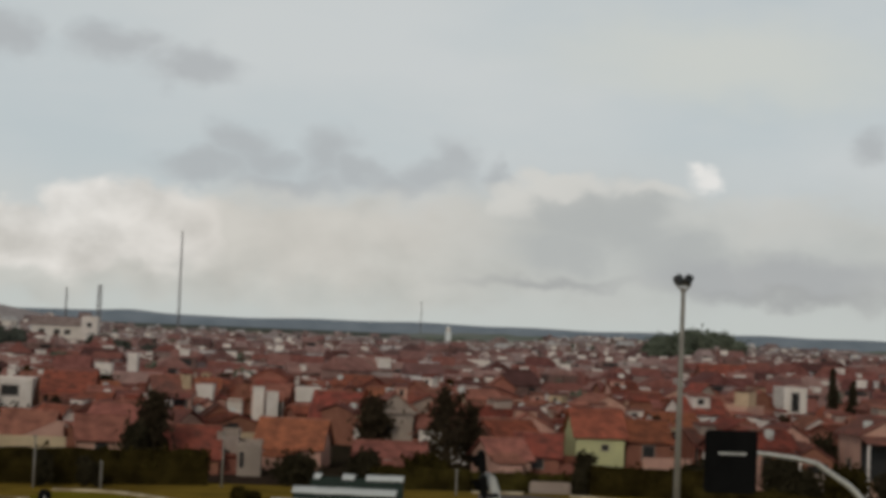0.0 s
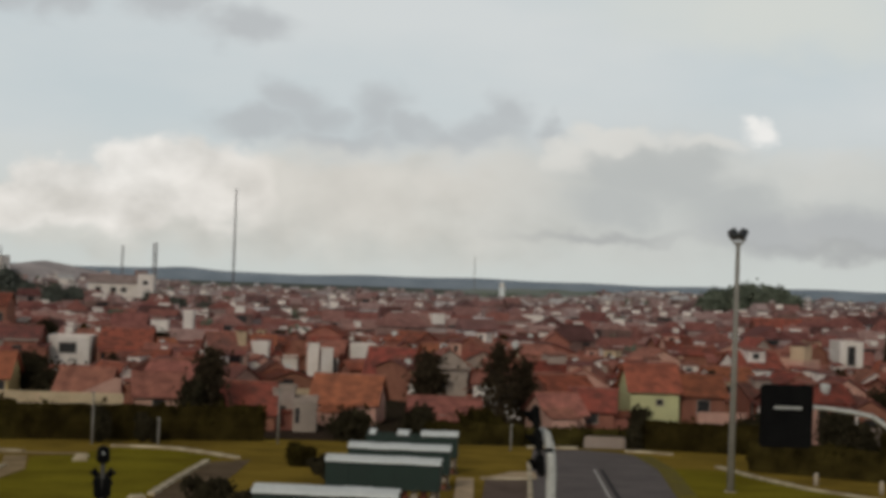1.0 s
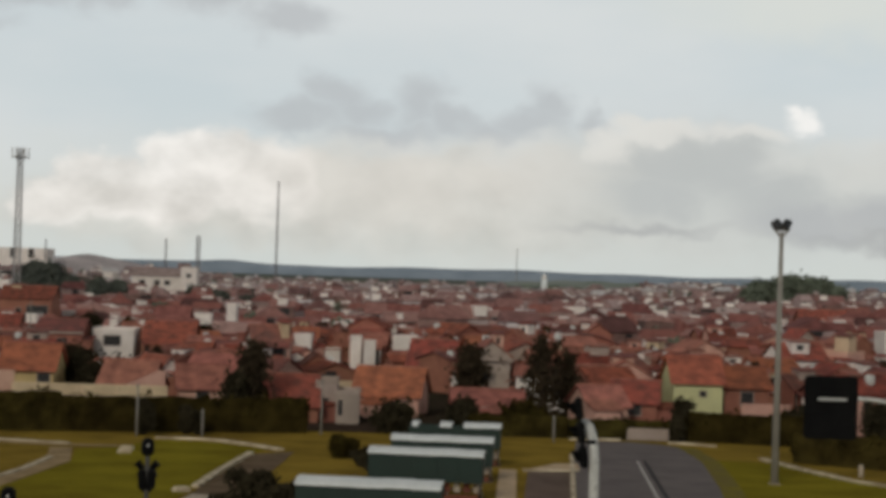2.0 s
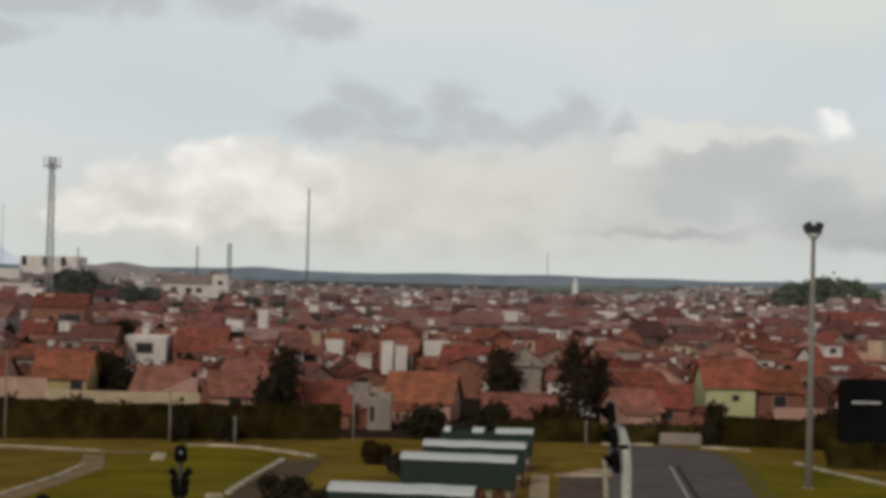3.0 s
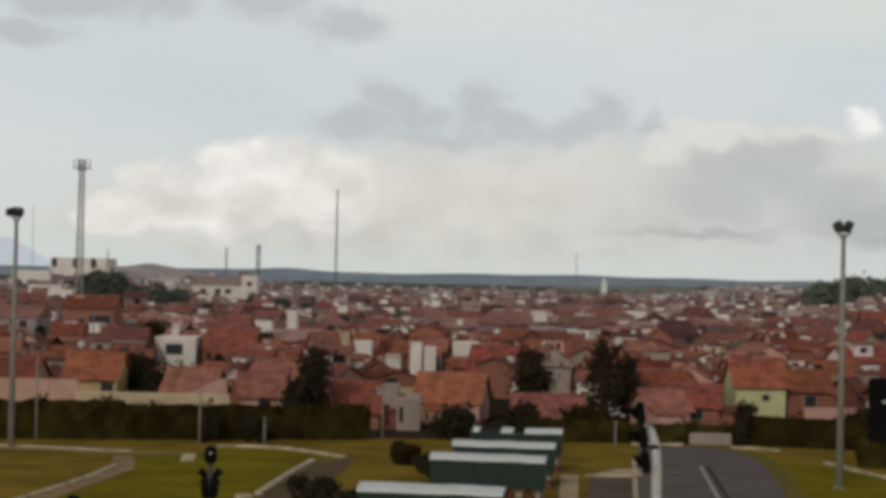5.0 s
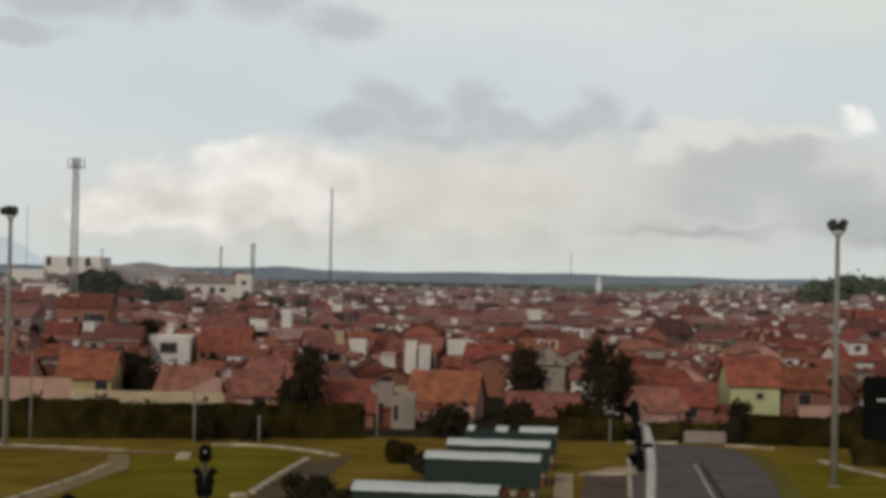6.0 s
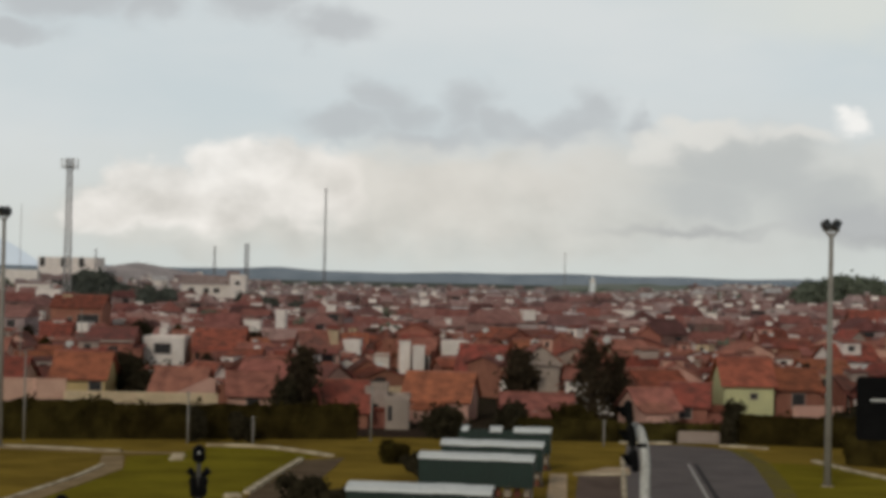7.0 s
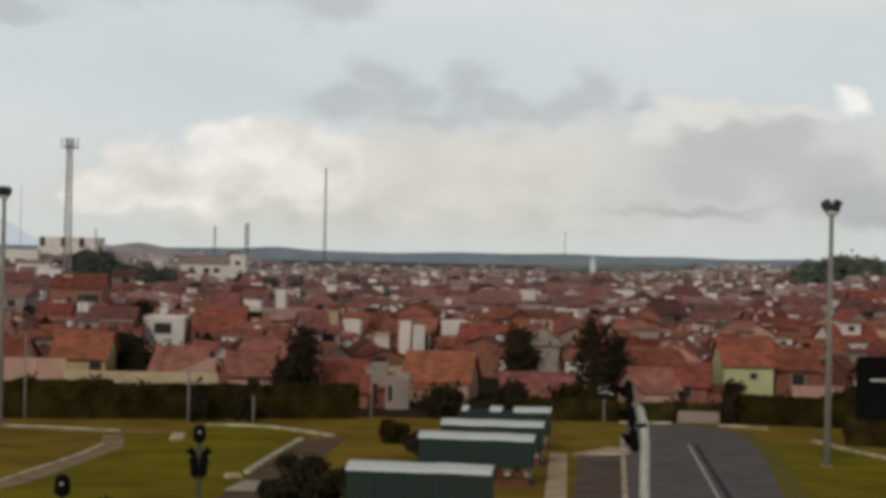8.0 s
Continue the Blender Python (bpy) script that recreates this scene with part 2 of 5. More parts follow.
# far foliage, lightened and greyed in its colour as haze would do
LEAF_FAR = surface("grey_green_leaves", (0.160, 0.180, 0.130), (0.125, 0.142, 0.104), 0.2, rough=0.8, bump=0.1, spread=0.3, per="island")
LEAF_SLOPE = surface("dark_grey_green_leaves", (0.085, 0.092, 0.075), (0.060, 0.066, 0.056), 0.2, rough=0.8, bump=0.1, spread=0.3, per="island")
LEAF_BROWN = surface("dusty_brown_leaves", (0.066, 0.048, 0.030), (0.040, 0.030, 0.019), 0.8, rough=0.95, bump=0.1, spread=0.3, per="island")
BARK = surface("bark", (0.075, 0.055, 0.040), scale=3.0)
MAST_RED = surface("faded_dark_steel", (0.30, 0.28, 0.28), rough=0.6, metal=0.2)
PALE_STEEL = surface("pale_painted_steel", (0.46, 0.45, 0.44), rough=0.6)


# ======== building blocks ========
def part(name, bm, material, parent=None, label=""):
    me = bpy.data.meshes.new(name)
    bm.to_mesh(me)
    bm.free()
    for m in (material if isinstance(material, (list, tuple)) else (material,)):
        me.materials.append(m)
    ob = new(name, me)
    ob.parent = parent
    if label:
        ob["label"] = label
    return ob


def thing(name, m, label, category, group="", kind=""):
    ob = new(name)
    ob.empty_display_size = 0.3
    ob.matrix_basis = m
    return tagged(ob, label, category, group, kind)


def block(bm, x0, x1, y0, y1, z0, z1, bevel=0.0, mat=0):
    r = bmesh.ops.create_cube(bm, size=1)["verts"]
    bmesh.ops.scale(bm, vec=(x1 - x0, y1 - y0, z1 - z0), verts=r)
    bmesh.ops.translate(bm, vec=((x0 + x1) / 2, (y0 + y1) / 2, (z0 + z1) / 2), verts=r)
    fs = list({f for v in r for f in v.link_faces})
    for f in fs:
        f.material_index = mat
    if bevel:
        bmesh.ops.bevel(bm, geom=list({e for v in r for e in v.link_edges}), offset=bevel, segments=2, affect="EDGES")
    return bm


def box(x0, x1, y0, y1, z0, z1, bevel=0.0):
    return block(bmesh.new(), x0, x1, y0, y1, z0, z1, bevel)


def tube(bm, points, radii, sides=10):
    """A tapered round bar along points."""
    rings = []
    pts = [Vector(p) for p in points]
    for i, p in enumerate(pts):
        d = (pts[min(i + 1, len(pts) - 1)] - pts[max(i - 1, 0)]).normalized()
        q = d.to_track_quat("Z", "Y")
        r = radii[i] if isinstance(radii, (list, tuple)) else radii
        rings.append([bm.verts.new(p + q @ Vector((r * math.cos(a), r * math.sin(a), 0))) for a in [2 * math.pi * k / sides for k in range(sides)]])
    for a, b in zip(rings, rings[1:]):
        for k in range(sides):
            f = bm.faces.new((a[k], a[(k + 1) % sides], b[(k + 1) % sides], b[k]))
            f.smooth = True
    bm.faces.new(rings[0][::-1])
    bm.faces.new(rings[-1])
    return bm


def bar(points, radii, sides=10):
    return tube(bmesh.new(), points, radii, sides)


# ======== the lie of the land ========
def land(x, y):
    """Ground height: the grounds fall gently away from the stand, the town lies in a shallow hollow, a hill rises beyond."""
    plane = -0.029 * y
    if y < 138:
        return plane
    k = min(1, (y - 138) / 60)
    k = k * k * (3 - 2 * k)
    town = -5.0 + 1.2 * math.sin(x * 0.021 + 1.3) * math.sin(y * 0.011) * min(1, y / 400)
    town += 18.8 * math.exp(-((x + 177) / 50) ** 2 - ((y - 950) / 150) ** 2)
    town += 2.5 * math.exp(-((x - 150) / 120) ** 2 - ((y - 1000) / 220) ** 2)
    town += 7 * math.exp(-((x - 172) / 34) ** 2 - ((y - 715) / 90) ** 2)
    town += 6.5 * math.exp(-((x - 176) / 36) ** 2 - ((y - 930) / 90) ** 2)
    town += 7 * math.exp(-((x - 280) / 60) ** 2 - ((y - 870) / 110) ** 2)
    return plane * (1 - k) + town * k


xs = sorted(set([-5000, -3500, -2400, -1700, -1200, -900] + list(range(-700, 701, 25)) + [900, 1200, 1700, 2400, 3500, 5000]))
ys = [-300, -100, 0, 60, 138] + list(range(148, 210, 10)) + list(range(225, 1900, 25)) + [2000, 2200, 2600, 3200, 4000, 4900]
gm = bmesh.new()
grid = [[gm.verts.new((x, y, land(x, y))) for x in xs] for y in ys]
for j in range(len(ys) - 1):
    for i in range(len(xs) - 1):
        f = gm.faces.new((grid[j][i], grid[j][i + 1], grid[j + 1][i + 1], grid[j + 1][i]))
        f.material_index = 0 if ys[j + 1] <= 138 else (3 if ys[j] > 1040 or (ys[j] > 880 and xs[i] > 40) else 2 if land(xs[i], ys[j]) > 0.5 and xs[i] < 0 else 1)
        f.smooth = True
ground = tagged(part("ground", gm, (DRY, EARTH, BALD, HAZED_GROUND)), "dry brownish grass running out to bare town earth", "ground", kind="structure")


def sheet(name, outline, material, lift, label, category, kind="structure", thick=0.0):
    """A flat patch of the grounds, laid a little over the ground along its slope."""
    bm = bmesh.new()
    top = [bm.verts.new((x, y, -0.029 * y + lift)) for x, y in outline]
    face = bm.faces.new(top)
    if face.normal.z < 0:
        face.normal_flip()
    if thick:
        r = bmesh.ops.extrude_face_region(bm, geom=[face])
        for v in [g for g in r["geom"] if isinstance(g, bmesh.types.BMVert)]:
            v.co.z -= thick
        bmesh.ops.recalc_face_normals(bm, faces=bm.faces)
    return tagged(part(name, bm, material), label, category, kind=kind)


def ribbon(name, line, width, material, lift, label, category, thick=0.0, kind="structure"):
    """A strip of even width along a line over the grounds."""
    left, right = [], []
    for i, p in enumerate(line):
        a, b = Vector(line[max(i - 1, 0)]), Vector(line[min(i + 1, len(line) - 1)])
        n = (b - a).normalized()
        n = Vector((-n.y, n.x)) * width / 2
        left.append((p[0] + n.x, p[1] + n.y))
        right.append((p[0] - n.x, p[1] - n.y))
    bm = bmesh.new()
    tops = [[bm.verts.new((x, y, -0.029 * y + lift)) for x, y in side] for side in (left, right)]
    lows = [[bm.verts.new((x, y, -0.029 * y + lift - max(thick, 0.02))) for x, y in side] for side in (left, right)]
    for i in range(len(line) - 1):
        bm.faces.new((tops[0][i], tops[1][i], tops[1][i + 1], tops[0][i + 1]))
        bm.faces.new((tops[0][i + 1], lows[0][i + 1], lows[0][i], tops[0][i]))
        bm.faces.new((tops[1][i], lows[1][i], lows[1][i + 1], tops[1][i + 1]))
    for i in (0, -1):
        bm.faces.new((tops[0][i], lows[0][i], lows[1][i], tops[1][i]))
    bmesh.ops.recalc_face_normals(bm, faces=bm.faces)
    return tagged(part(name, bm, material), label, category, kind=kind)

# ======== the grounds: lawns, paths, roads ========
sheet("lawn", [(-22.0, 66), (-20.5, 84), (-19.75, 104), (-21.2, 112.8), (-19.0, 115.8), (-16.8, 123.6), (-12.7, 122.4), (-8.6, 117.2), (-9.8, 112), (-10.6, 90), (-10.9, 66)], GRASS, 0.03, "green mown lawn bordered by pale kerbs", "lawn")
sheet("lawn", [(23.2, 119), (19.2, 90), (16.8, 66), (48, 66), (36, 92), (29.6, 104.5), (27.9, 117.5)], GRASS, 0.03, "green lawn beside the asphalt road", "lawn")
ribbon("path", [(-24.5, 66), (-21.4, 84), (-20.6, 104), (-22.4, 114)], 1.5, TRACK, 0.035, "worn pale earth path across the dry field", "path")
ribbon("path", [(-60, 122), (-34, 119.5), (-23, 116.6), (-18, 117)], 1.3, TRACK, 0.04, "worn pale earth path across the dry field", "path")
ribbon("kerb", [(-17.5, 124.6), (-14.5, 124.8), (-12.4, 123.6), (-10, 120.6), (-7.6, 116.9)], 0.55, KERB, 0.16, "pale whitewashed kerb curving round the lawn", "kerb", 0.16)
ribbon("kerb", [(-9.4, 113.4), (-10.1, 100), (-10.45, 90.4)], 0.4, KERB, 0.16, "pale whitewashed kerb beside the lawn", "kerb", 0.16)
sheet("pavement", [(-9.1, 113.4), (-10.2, 90.4), (-10.8, 66), (-7.6, 66), (-7.4, 92), (-6.8, 108), (-6.6, 116)], DIRT, 0.025, "brownish earth walk between lawn and shelters", "pavement")
sheet("road", [(9.55, 82.5), (7.7, 66), (16.2, 66), (17.9, 84), (22.6, 117), (24.2, 128), (22.0, 133.2), (19.6, 135.6), (15.3, 135.2), (13.2, 118)], ASPHALT, 0.03, "grey asphalt road running to the fence", "road")
ribbon("kerb", [(13.3, 120), (9.4, 83), (7.6, 66)], 0.30, KERB, 0.15, "pale kerb along the asphalt road", "kerb", 0.15)
ribbon("road_marking", [(17.5, 116), (14.2, 84), (12.5, 68)], 0.16, LINE, 0.052, "worn white line on the asphalt", "road marking")
sheet("pavement", [(8.9, 105.5), (12.2, 106.5), (9.25, 82), (7.6, 66), (4.9, 66), (6.7, 82)], BAY, 0.028, "grey paved bay with a pale border", "pavement")
ribbon("kerb", [(8.7, 106), (12.3, 107)], 0.45, KERB, 0.14, "pale border of the paved bay", "kerb", 0.14)
ribbon("pavement", [(7.7, 106.3), (6.0, 84), (4.5, 66)], 1.1, PALE_PATH, 0.06, "pale concrete footpath beside the paved bay", "footpath", 0.06)
ribbon("kerb", [(27.4, 121), (28.2, 113), (29.6, 105), (33, 97), (40, 86)], 0.45, KERB, 0.17, "pale kerb round the lawn", "kerb", 0.17)
ribbon("kerb", [(14.9, 136.4), (17.0, 136.9), (19.2, 137.0)], 0.45, KERB, 0.16, "pale kerb at the road's end", "kerb", 0.16)
ribbon("kerb", [(22.9, 135.2), (24.6, 134.6), (26.3, 132.8)], 0.45, KERB, 0.16, "pale kerb at the road's end", "kerb", 0.16)
ribbon("verge", [(23.6, 131), (22.9, 117), (20.4, 98), (18.2, 84), (16.4, 66)], 1.3, VERGE, 0.040, "patchy worn verge between asphalt and lawn", "verge")
sheet("pavement", [(8.6, 106.6), (12.5, 107.6), (12.9, 112.5), (11.2, 112.0), (9.8, 108.6)], PALE_PATH, 0.05, "worn sandy corner beside the paved bay", "pavement")
ribbon("road_edge_strip", [(18.0, 116), (14.75, 84), (13.1, 68)], 0.26, DARK_STRIP, 0.050, "dark strip along the road line", "road marking")
sheet("pavement", [(-10.5, 82.0), (-8.3, 82.0), (-8.1, 85.6), (-10.1, 86.2)], CONCRETE, 0.10, "pale concrete slab beside the walk", "slab", thick=0.1)


ribbon("kerb", [(-46, 122.4), (-34, 121.0), (-27, 119.4), (-22.6, 117.8)], 0.55, KERB, 0.10, "pale kerb along the far path", "kerb", 0.1)
ribbon("kerb", [(-23.8, 72), (-22.15, 84), (-21.4, 98), (-21.5, 106)], 0.35, KERB, 0.12, "pale kerb along the diagonal path", "kerb", 0.12)


# ======== shelters with white roofs ========
def shelter(x, y, top, w=6.0, depth=2.1, drop=1.42, sheets=()):
    base = -0.029 * y
    h = top - base
    s = thing("shelter", pose(x, y, base, 0, 0, -6.0), "dark green shelter with a white curved sheet roof on posts", "shelter", "green shelters in a row")
    n, half = 10, w / 2
    prof = [(depth * i / n, 0.22 * math.sin(math.pi * i / n) ** 0.7) for i in range(n + 1)]
    for u0, u1 in sheets or [(-1.02 + 0.408 * i, -0.612 + 0.408 * i) for i in range(5)]:
        bm = bmesh.new()
        dip = 0.012 * math.sin(u0 * 9 + y)
        up = [[bm.verts.new((sx, py, h - 0.22 + pz + dip)) for py, pz in prof] for sx in (u0 * half, u1 * half + 0.004)]
        dn = [[bm.verts.new((sx, py, h - 0.28 + pz * 0.9 + dip)) for py, pz in prof] for sx in (u0 * half, u1 * half + 0.004)]
        for i in range(n):
            bm.faces.new((up[0][i], up[1][i], up[1][i + 1], up[0][i + 1]))
            bm.faces.new((dn[0][i + 1], dn[1][i + 1], dn[1][i], dn[0][i]))
            for k in (0, 1):
                bm.faces.new((up[k][i], up[k][i + 1], dn[k][i + 1], dn[k][i]))
        for i in (0, n):
            bm.faces.new((up[0][i], dn[0][i], dn[1][i], up[1][i]))
        bmesh.ops.recalc_face_normals(bm, faces=bm.faces)
        part("roof_sheet", bm, WHITE_ROOF, s, "white curved roof sheet")
    for sx in (-half, -half / 3, half / 3, half):
        part("rafter", bar([(sx * 0.98, py, h - 0.34 + pz * 0.8) for py, pz in prof], 0.03, 6), DARK_STEEL, s)
    z0 = h - 0.26 - drop
    for i in range(5):
        a, b = -half + w * i / 5, -half + w * (i + 1) / 5
        part("front_panel", box(a + 0.008, b - 0.008, 0.05, 0.11, z0, h - 0.24, 0.008), GREEN_PANEL, s)
        part("back_panel", box(a + 0.008, b - 0.008, depth - 0.11, depth - 0.05, z0, h - 0.30, 0.008), GREEN_PANEL, s)
    for sx in (-half, half):
        part("side_panel", box(sx - 0.03, sx + 0.03, 0.115, depth - 0.115, z0, h - 0.30, 0.008), GREEN_PANEL, s)
    for sx in (-half + 0.12, -half / 3, half / 3, half - 0.12):
        for sy in (0.2, depth - 0.2):
            part("post", bar([(sx, sy, -0.02), (sx, sy, h - 0.28)], 0.05, 8), WOOD if sy < 1 else WHITE_STEEL, s)
    part("bench", box(-half + 0.3, half - 0.3, depth - 0.75, depth - 0.35, 0.42, 0.5, 0.01), RED_BOARD, s, "red-brown bench board")
    for i in range(5):
        cx = half * 0.15 + i * 0.52
        part("chair_back", box(cx, cx + 0.34, 0.5, 0.54, 0.45, 0.95, 0.03), RED_BOARD if i % 2 else CONCRETE, s, "red-brown chair back" if i % 2 else "pale chair back")
        part("chair_seat", box(cx, cx + 0.34, 0.55, 0.95, 0.40, 0.46, 0.02), RED_BOARD, s)
    part("low_board", box(half * 0.2, half - 0.2, 0.16, 0.2, 0.06, 0.34, 0.01), RED_BOARD, s, "red-brown low board")
    part("floor_slab", box(-half - 0.1, half + 0.1, -0.05, depth + 0.05, -0.16, 0.05, 0.02), DIRT, s)
    return s


shelter(-0.83, 68.6, 0.74)
shelter(1.94, 87.0, 0.13)
shelter(3.12, 98.0, -0.25)
shelter(4.27, 109.0, -0.40, sheets=((-0.94, -0.80), (-0.32, -0.06), (0.20, 0.62), (0.62, 1.02)))


# ======== floodlight columns ========
def floodlight(x, y, top, turn=0):
    base = -0.029 * y
    h = top - base
    s = thing("floodlight", pose(x, y, base, 0, 0, turn), "tall pale grey floodlight column with a cluster of lamps on top", "floodlight", "floodlights round the grounds")
    part("column", bar([(0, 0, -0.3), (0, 0, h * 0.5), (0, 0, h - 0.9)], [0.24, 0.19, 0.13], 14), GALV, s)
    part("base_plinth", box(-0.35, 0.35, -0.35, 0.35, -0.3, 0.08, 0.03), CONCRETE, s)
    part("crossarm", box(-0.5, 0.5, -0.06, 0.06, h - 0.82, h - 0.70, 0.015), GALV, s)
    for sx in (-1, 1):
        part("brace", bar([(0, 0, h - 1.25), (sx * 0.42, 0, h - 0.75)], 0.07, 8), GALV, s)
        lamp = part("lamp_head", box(-0.24, 0.24, -0.20, 0.24, -0.34, 0.30, 0.07), LAMP_GREY, s, "dark grey floodlight head")
        lamp.matrix_basis = pose(sx * 0.30, -0.05, h - 0.40, -18, sx * 27, 0)
        part("glass", box(-0.19, 0.19, -0.215, -0.202, -0.26, 0.22, 0.004), GLASS, lamp)
        lamp = part("lamp_head", box(-0.22, 0.22, -0.18, 0.20, -0.28, 0.24, 0.05), LAMP_GREY, s, "dark grey floodlight head")
        lamp.matrix_basis = pose(sx * 0.30, 0.42, h - 0.44, 22, sx * 26, 0)
    return s


floodlight(23.9, 101.8, 13.55)
floodlight(-31.9, 120.0, 14.0, 62)


# ======== traffic signals ========
def signal_head(parent, m, visors=1, lens=0.33, reach=0.2, half=0.15, bx=0.10):
    """Three lens sections, one over another, with hooded visors pointing to +x (and to -x)."""
    for i in range(3):
        z = -i * lens
        hd = part("lens_section", box(-bx, bx, -half, half, z - lens + 0.012, z - 0.004, 0.03), BLACK, parent)
        hd.matrix_basis = m
        for side in ((1,) if visors == 1 else (1, -1)):
            bm = bmesh.new()
            zc, n = z - lens / 2, 12
            arcs = []
            for off, r in ((bx, half - 0.02), (bx + reach, half - 0.015)):
                arcs.append([bm.verts.new((side * (off - (reach * 0.4 * (1 - math.sin(a)) if off > bx + 0.01 else 0)), r * math.cos(a), zc + r * math.sin(a))) for a in [math.radians(-35 + 250 * k / n) for k in range(n + 1)]])
            for k in range(n):
                bm.faces.new((arcs[0][k], arcs[0][k + 1], arcs[1][k + 1], arcs[1][k]))
            bmesh.ops.solidify(bm, geom=bm.faces[:], thickness=0.012)
            v = part("visor", bm, BLACK, hd)


def signal_curved(x, y, z_top):
    base = -0.029 * y
    h = z_top - base
    s = thing("traffic_signal", pose(x, y, base), "black traffic signal on a white curved steel pole", "traffic signal", "traffic signals of the course")
    pts = [(0.10, 0, -0.2), (0.04, 0, h * 0.5), (0.0, 0, h - 0.55), (-0.02, 0.05, h - 0.25), (-0.07, 0.2, h - 0.06), (-0.12, 0.34, h - 0.02)]
    part("pole", bar(pts, [0.10, 0.085, 0.075, 0.072, 0.068, 0.06], 14), WHITE_STEEL, s)
    part("base_plate", box(-0.1, 0.3, -0.2, 0.2, -0.1, 0.03, 0.01), GALV, s)
    signal_head(s, pose(-0.27, -0.02, h + 0.38, 0, 7, 180), lens=0.35, reach=0.13, half=0.12, bx=0.055)
    part("bracket", box(-0.12, 0.02, -0.05, 0.01, h - 0.3, h - 0.24, 0.01), BLACK, s)
    return s


def signal_twin(x, y, z_top):
    """Two slim heads back to back on a pole, hoods flaring outward, a rounded head on top."""
    base = -0.029 * y
    h = z_top - base
    s = thing("traffic_signal", pose(x, y, base), "grey pole with black traffic signal heads facing both ways", "traffic signal", "traffic signals of the course")
    part("pole", bar([(0, 0, -0.2), (0, 0, h)], 0.045, 12), DARK_STEEL, s)
    for side in (-1, 1):
        hd = part("signal_head", box(-0.075, 0.075, -0.12, 0.12, -0.46, 0.0, 0.05), BLACK, s)
        hd.matrix_basis = pose(side * 0.10, 0, h - 0.25, 0, side * 4, 0)
        for z, reach in ((0.06, 0.19), (-0.10, 0.14), (-0.26, 0.12)):
            hood = part("hood", bar([(0, 0, 0), (0, 0, reach * 0.6), (0, 0, reach)], [0.05, 0.07, 0.08], 12), BLACK, hd)
            hood.matrix_basis = pose(side * -0.03, 0, z - 0.10, 0, side * 40, 0)
    top = part("top_head", bar([(0, 0, h - 0.01), (0, 0, h + 0.03), (0, 0, h + 0.12), (0, 0, h + 0.26), (0, 0, h + 0.32)], [0.09, 0.125, 0.13, 0.12, 0.06], 16), BLACK, s)
    # small pale disc set on the black head as its glint
    part("glint_disc", bar([(0.02, -0.145, h + 0.19), (0.02, -0.128, h + 0.19)], 0.024, 12), WHITE_STEEL, top, "pale disc put in for a glint")
    return s


signal_curved(2.99, 24.0, 7.30)
signal_twin(-4.63, 32.0, 5.75)
signal_twin(-5.9, 26.0, 5.55)
s = thing("traffic_signal", pose(9.8, 24.2, -0.029 * 24.2), "black traffic signal with a wide backboard on a pale curved arm", "traffic signal", "traffic signals of the course")
hs = 9.2
arm = [(-0.4, 0, -0.2), (-0.45, 0, hs - 3.2), (-0.6, 0, hs - 2.3), (-0.95, 0, hs - 1.70), (-1.5, 0, hs - 1.18), (-2.0, 0.05, hs - 0.86), (-2.3, 0.12, hs - 0.80), (-2.7, 0.2, hs - 0.76), (-3.4, 0.2, hs - 0.74)]
part("pole", bar(arm, [0.08, 0.07, 0.058, 0.05, 0.045, 0.040, 0.036, 0.032, 0.026], 12), WHITE_STEEL, s)
# pale bar added on the board, standing for the glint across it
part("clamp", box(-3.48, -3.05, 0.10, 0.118, hs - 0.785, hs - 0.75, 0.006), WHITE_STEEL, s, "pale bar added for the glint across the backboard")
part("backboard", box(-3.68, -2.88, 0.12, 0.16, hs - 1.36, hs - 0.42, 0.03), BLACK, s)
signal_head(s, pose(-3.28, 0.30, hs - 0.45, 0, 0, 90), lens=0.29)

# ======== the town ========
last_house = []


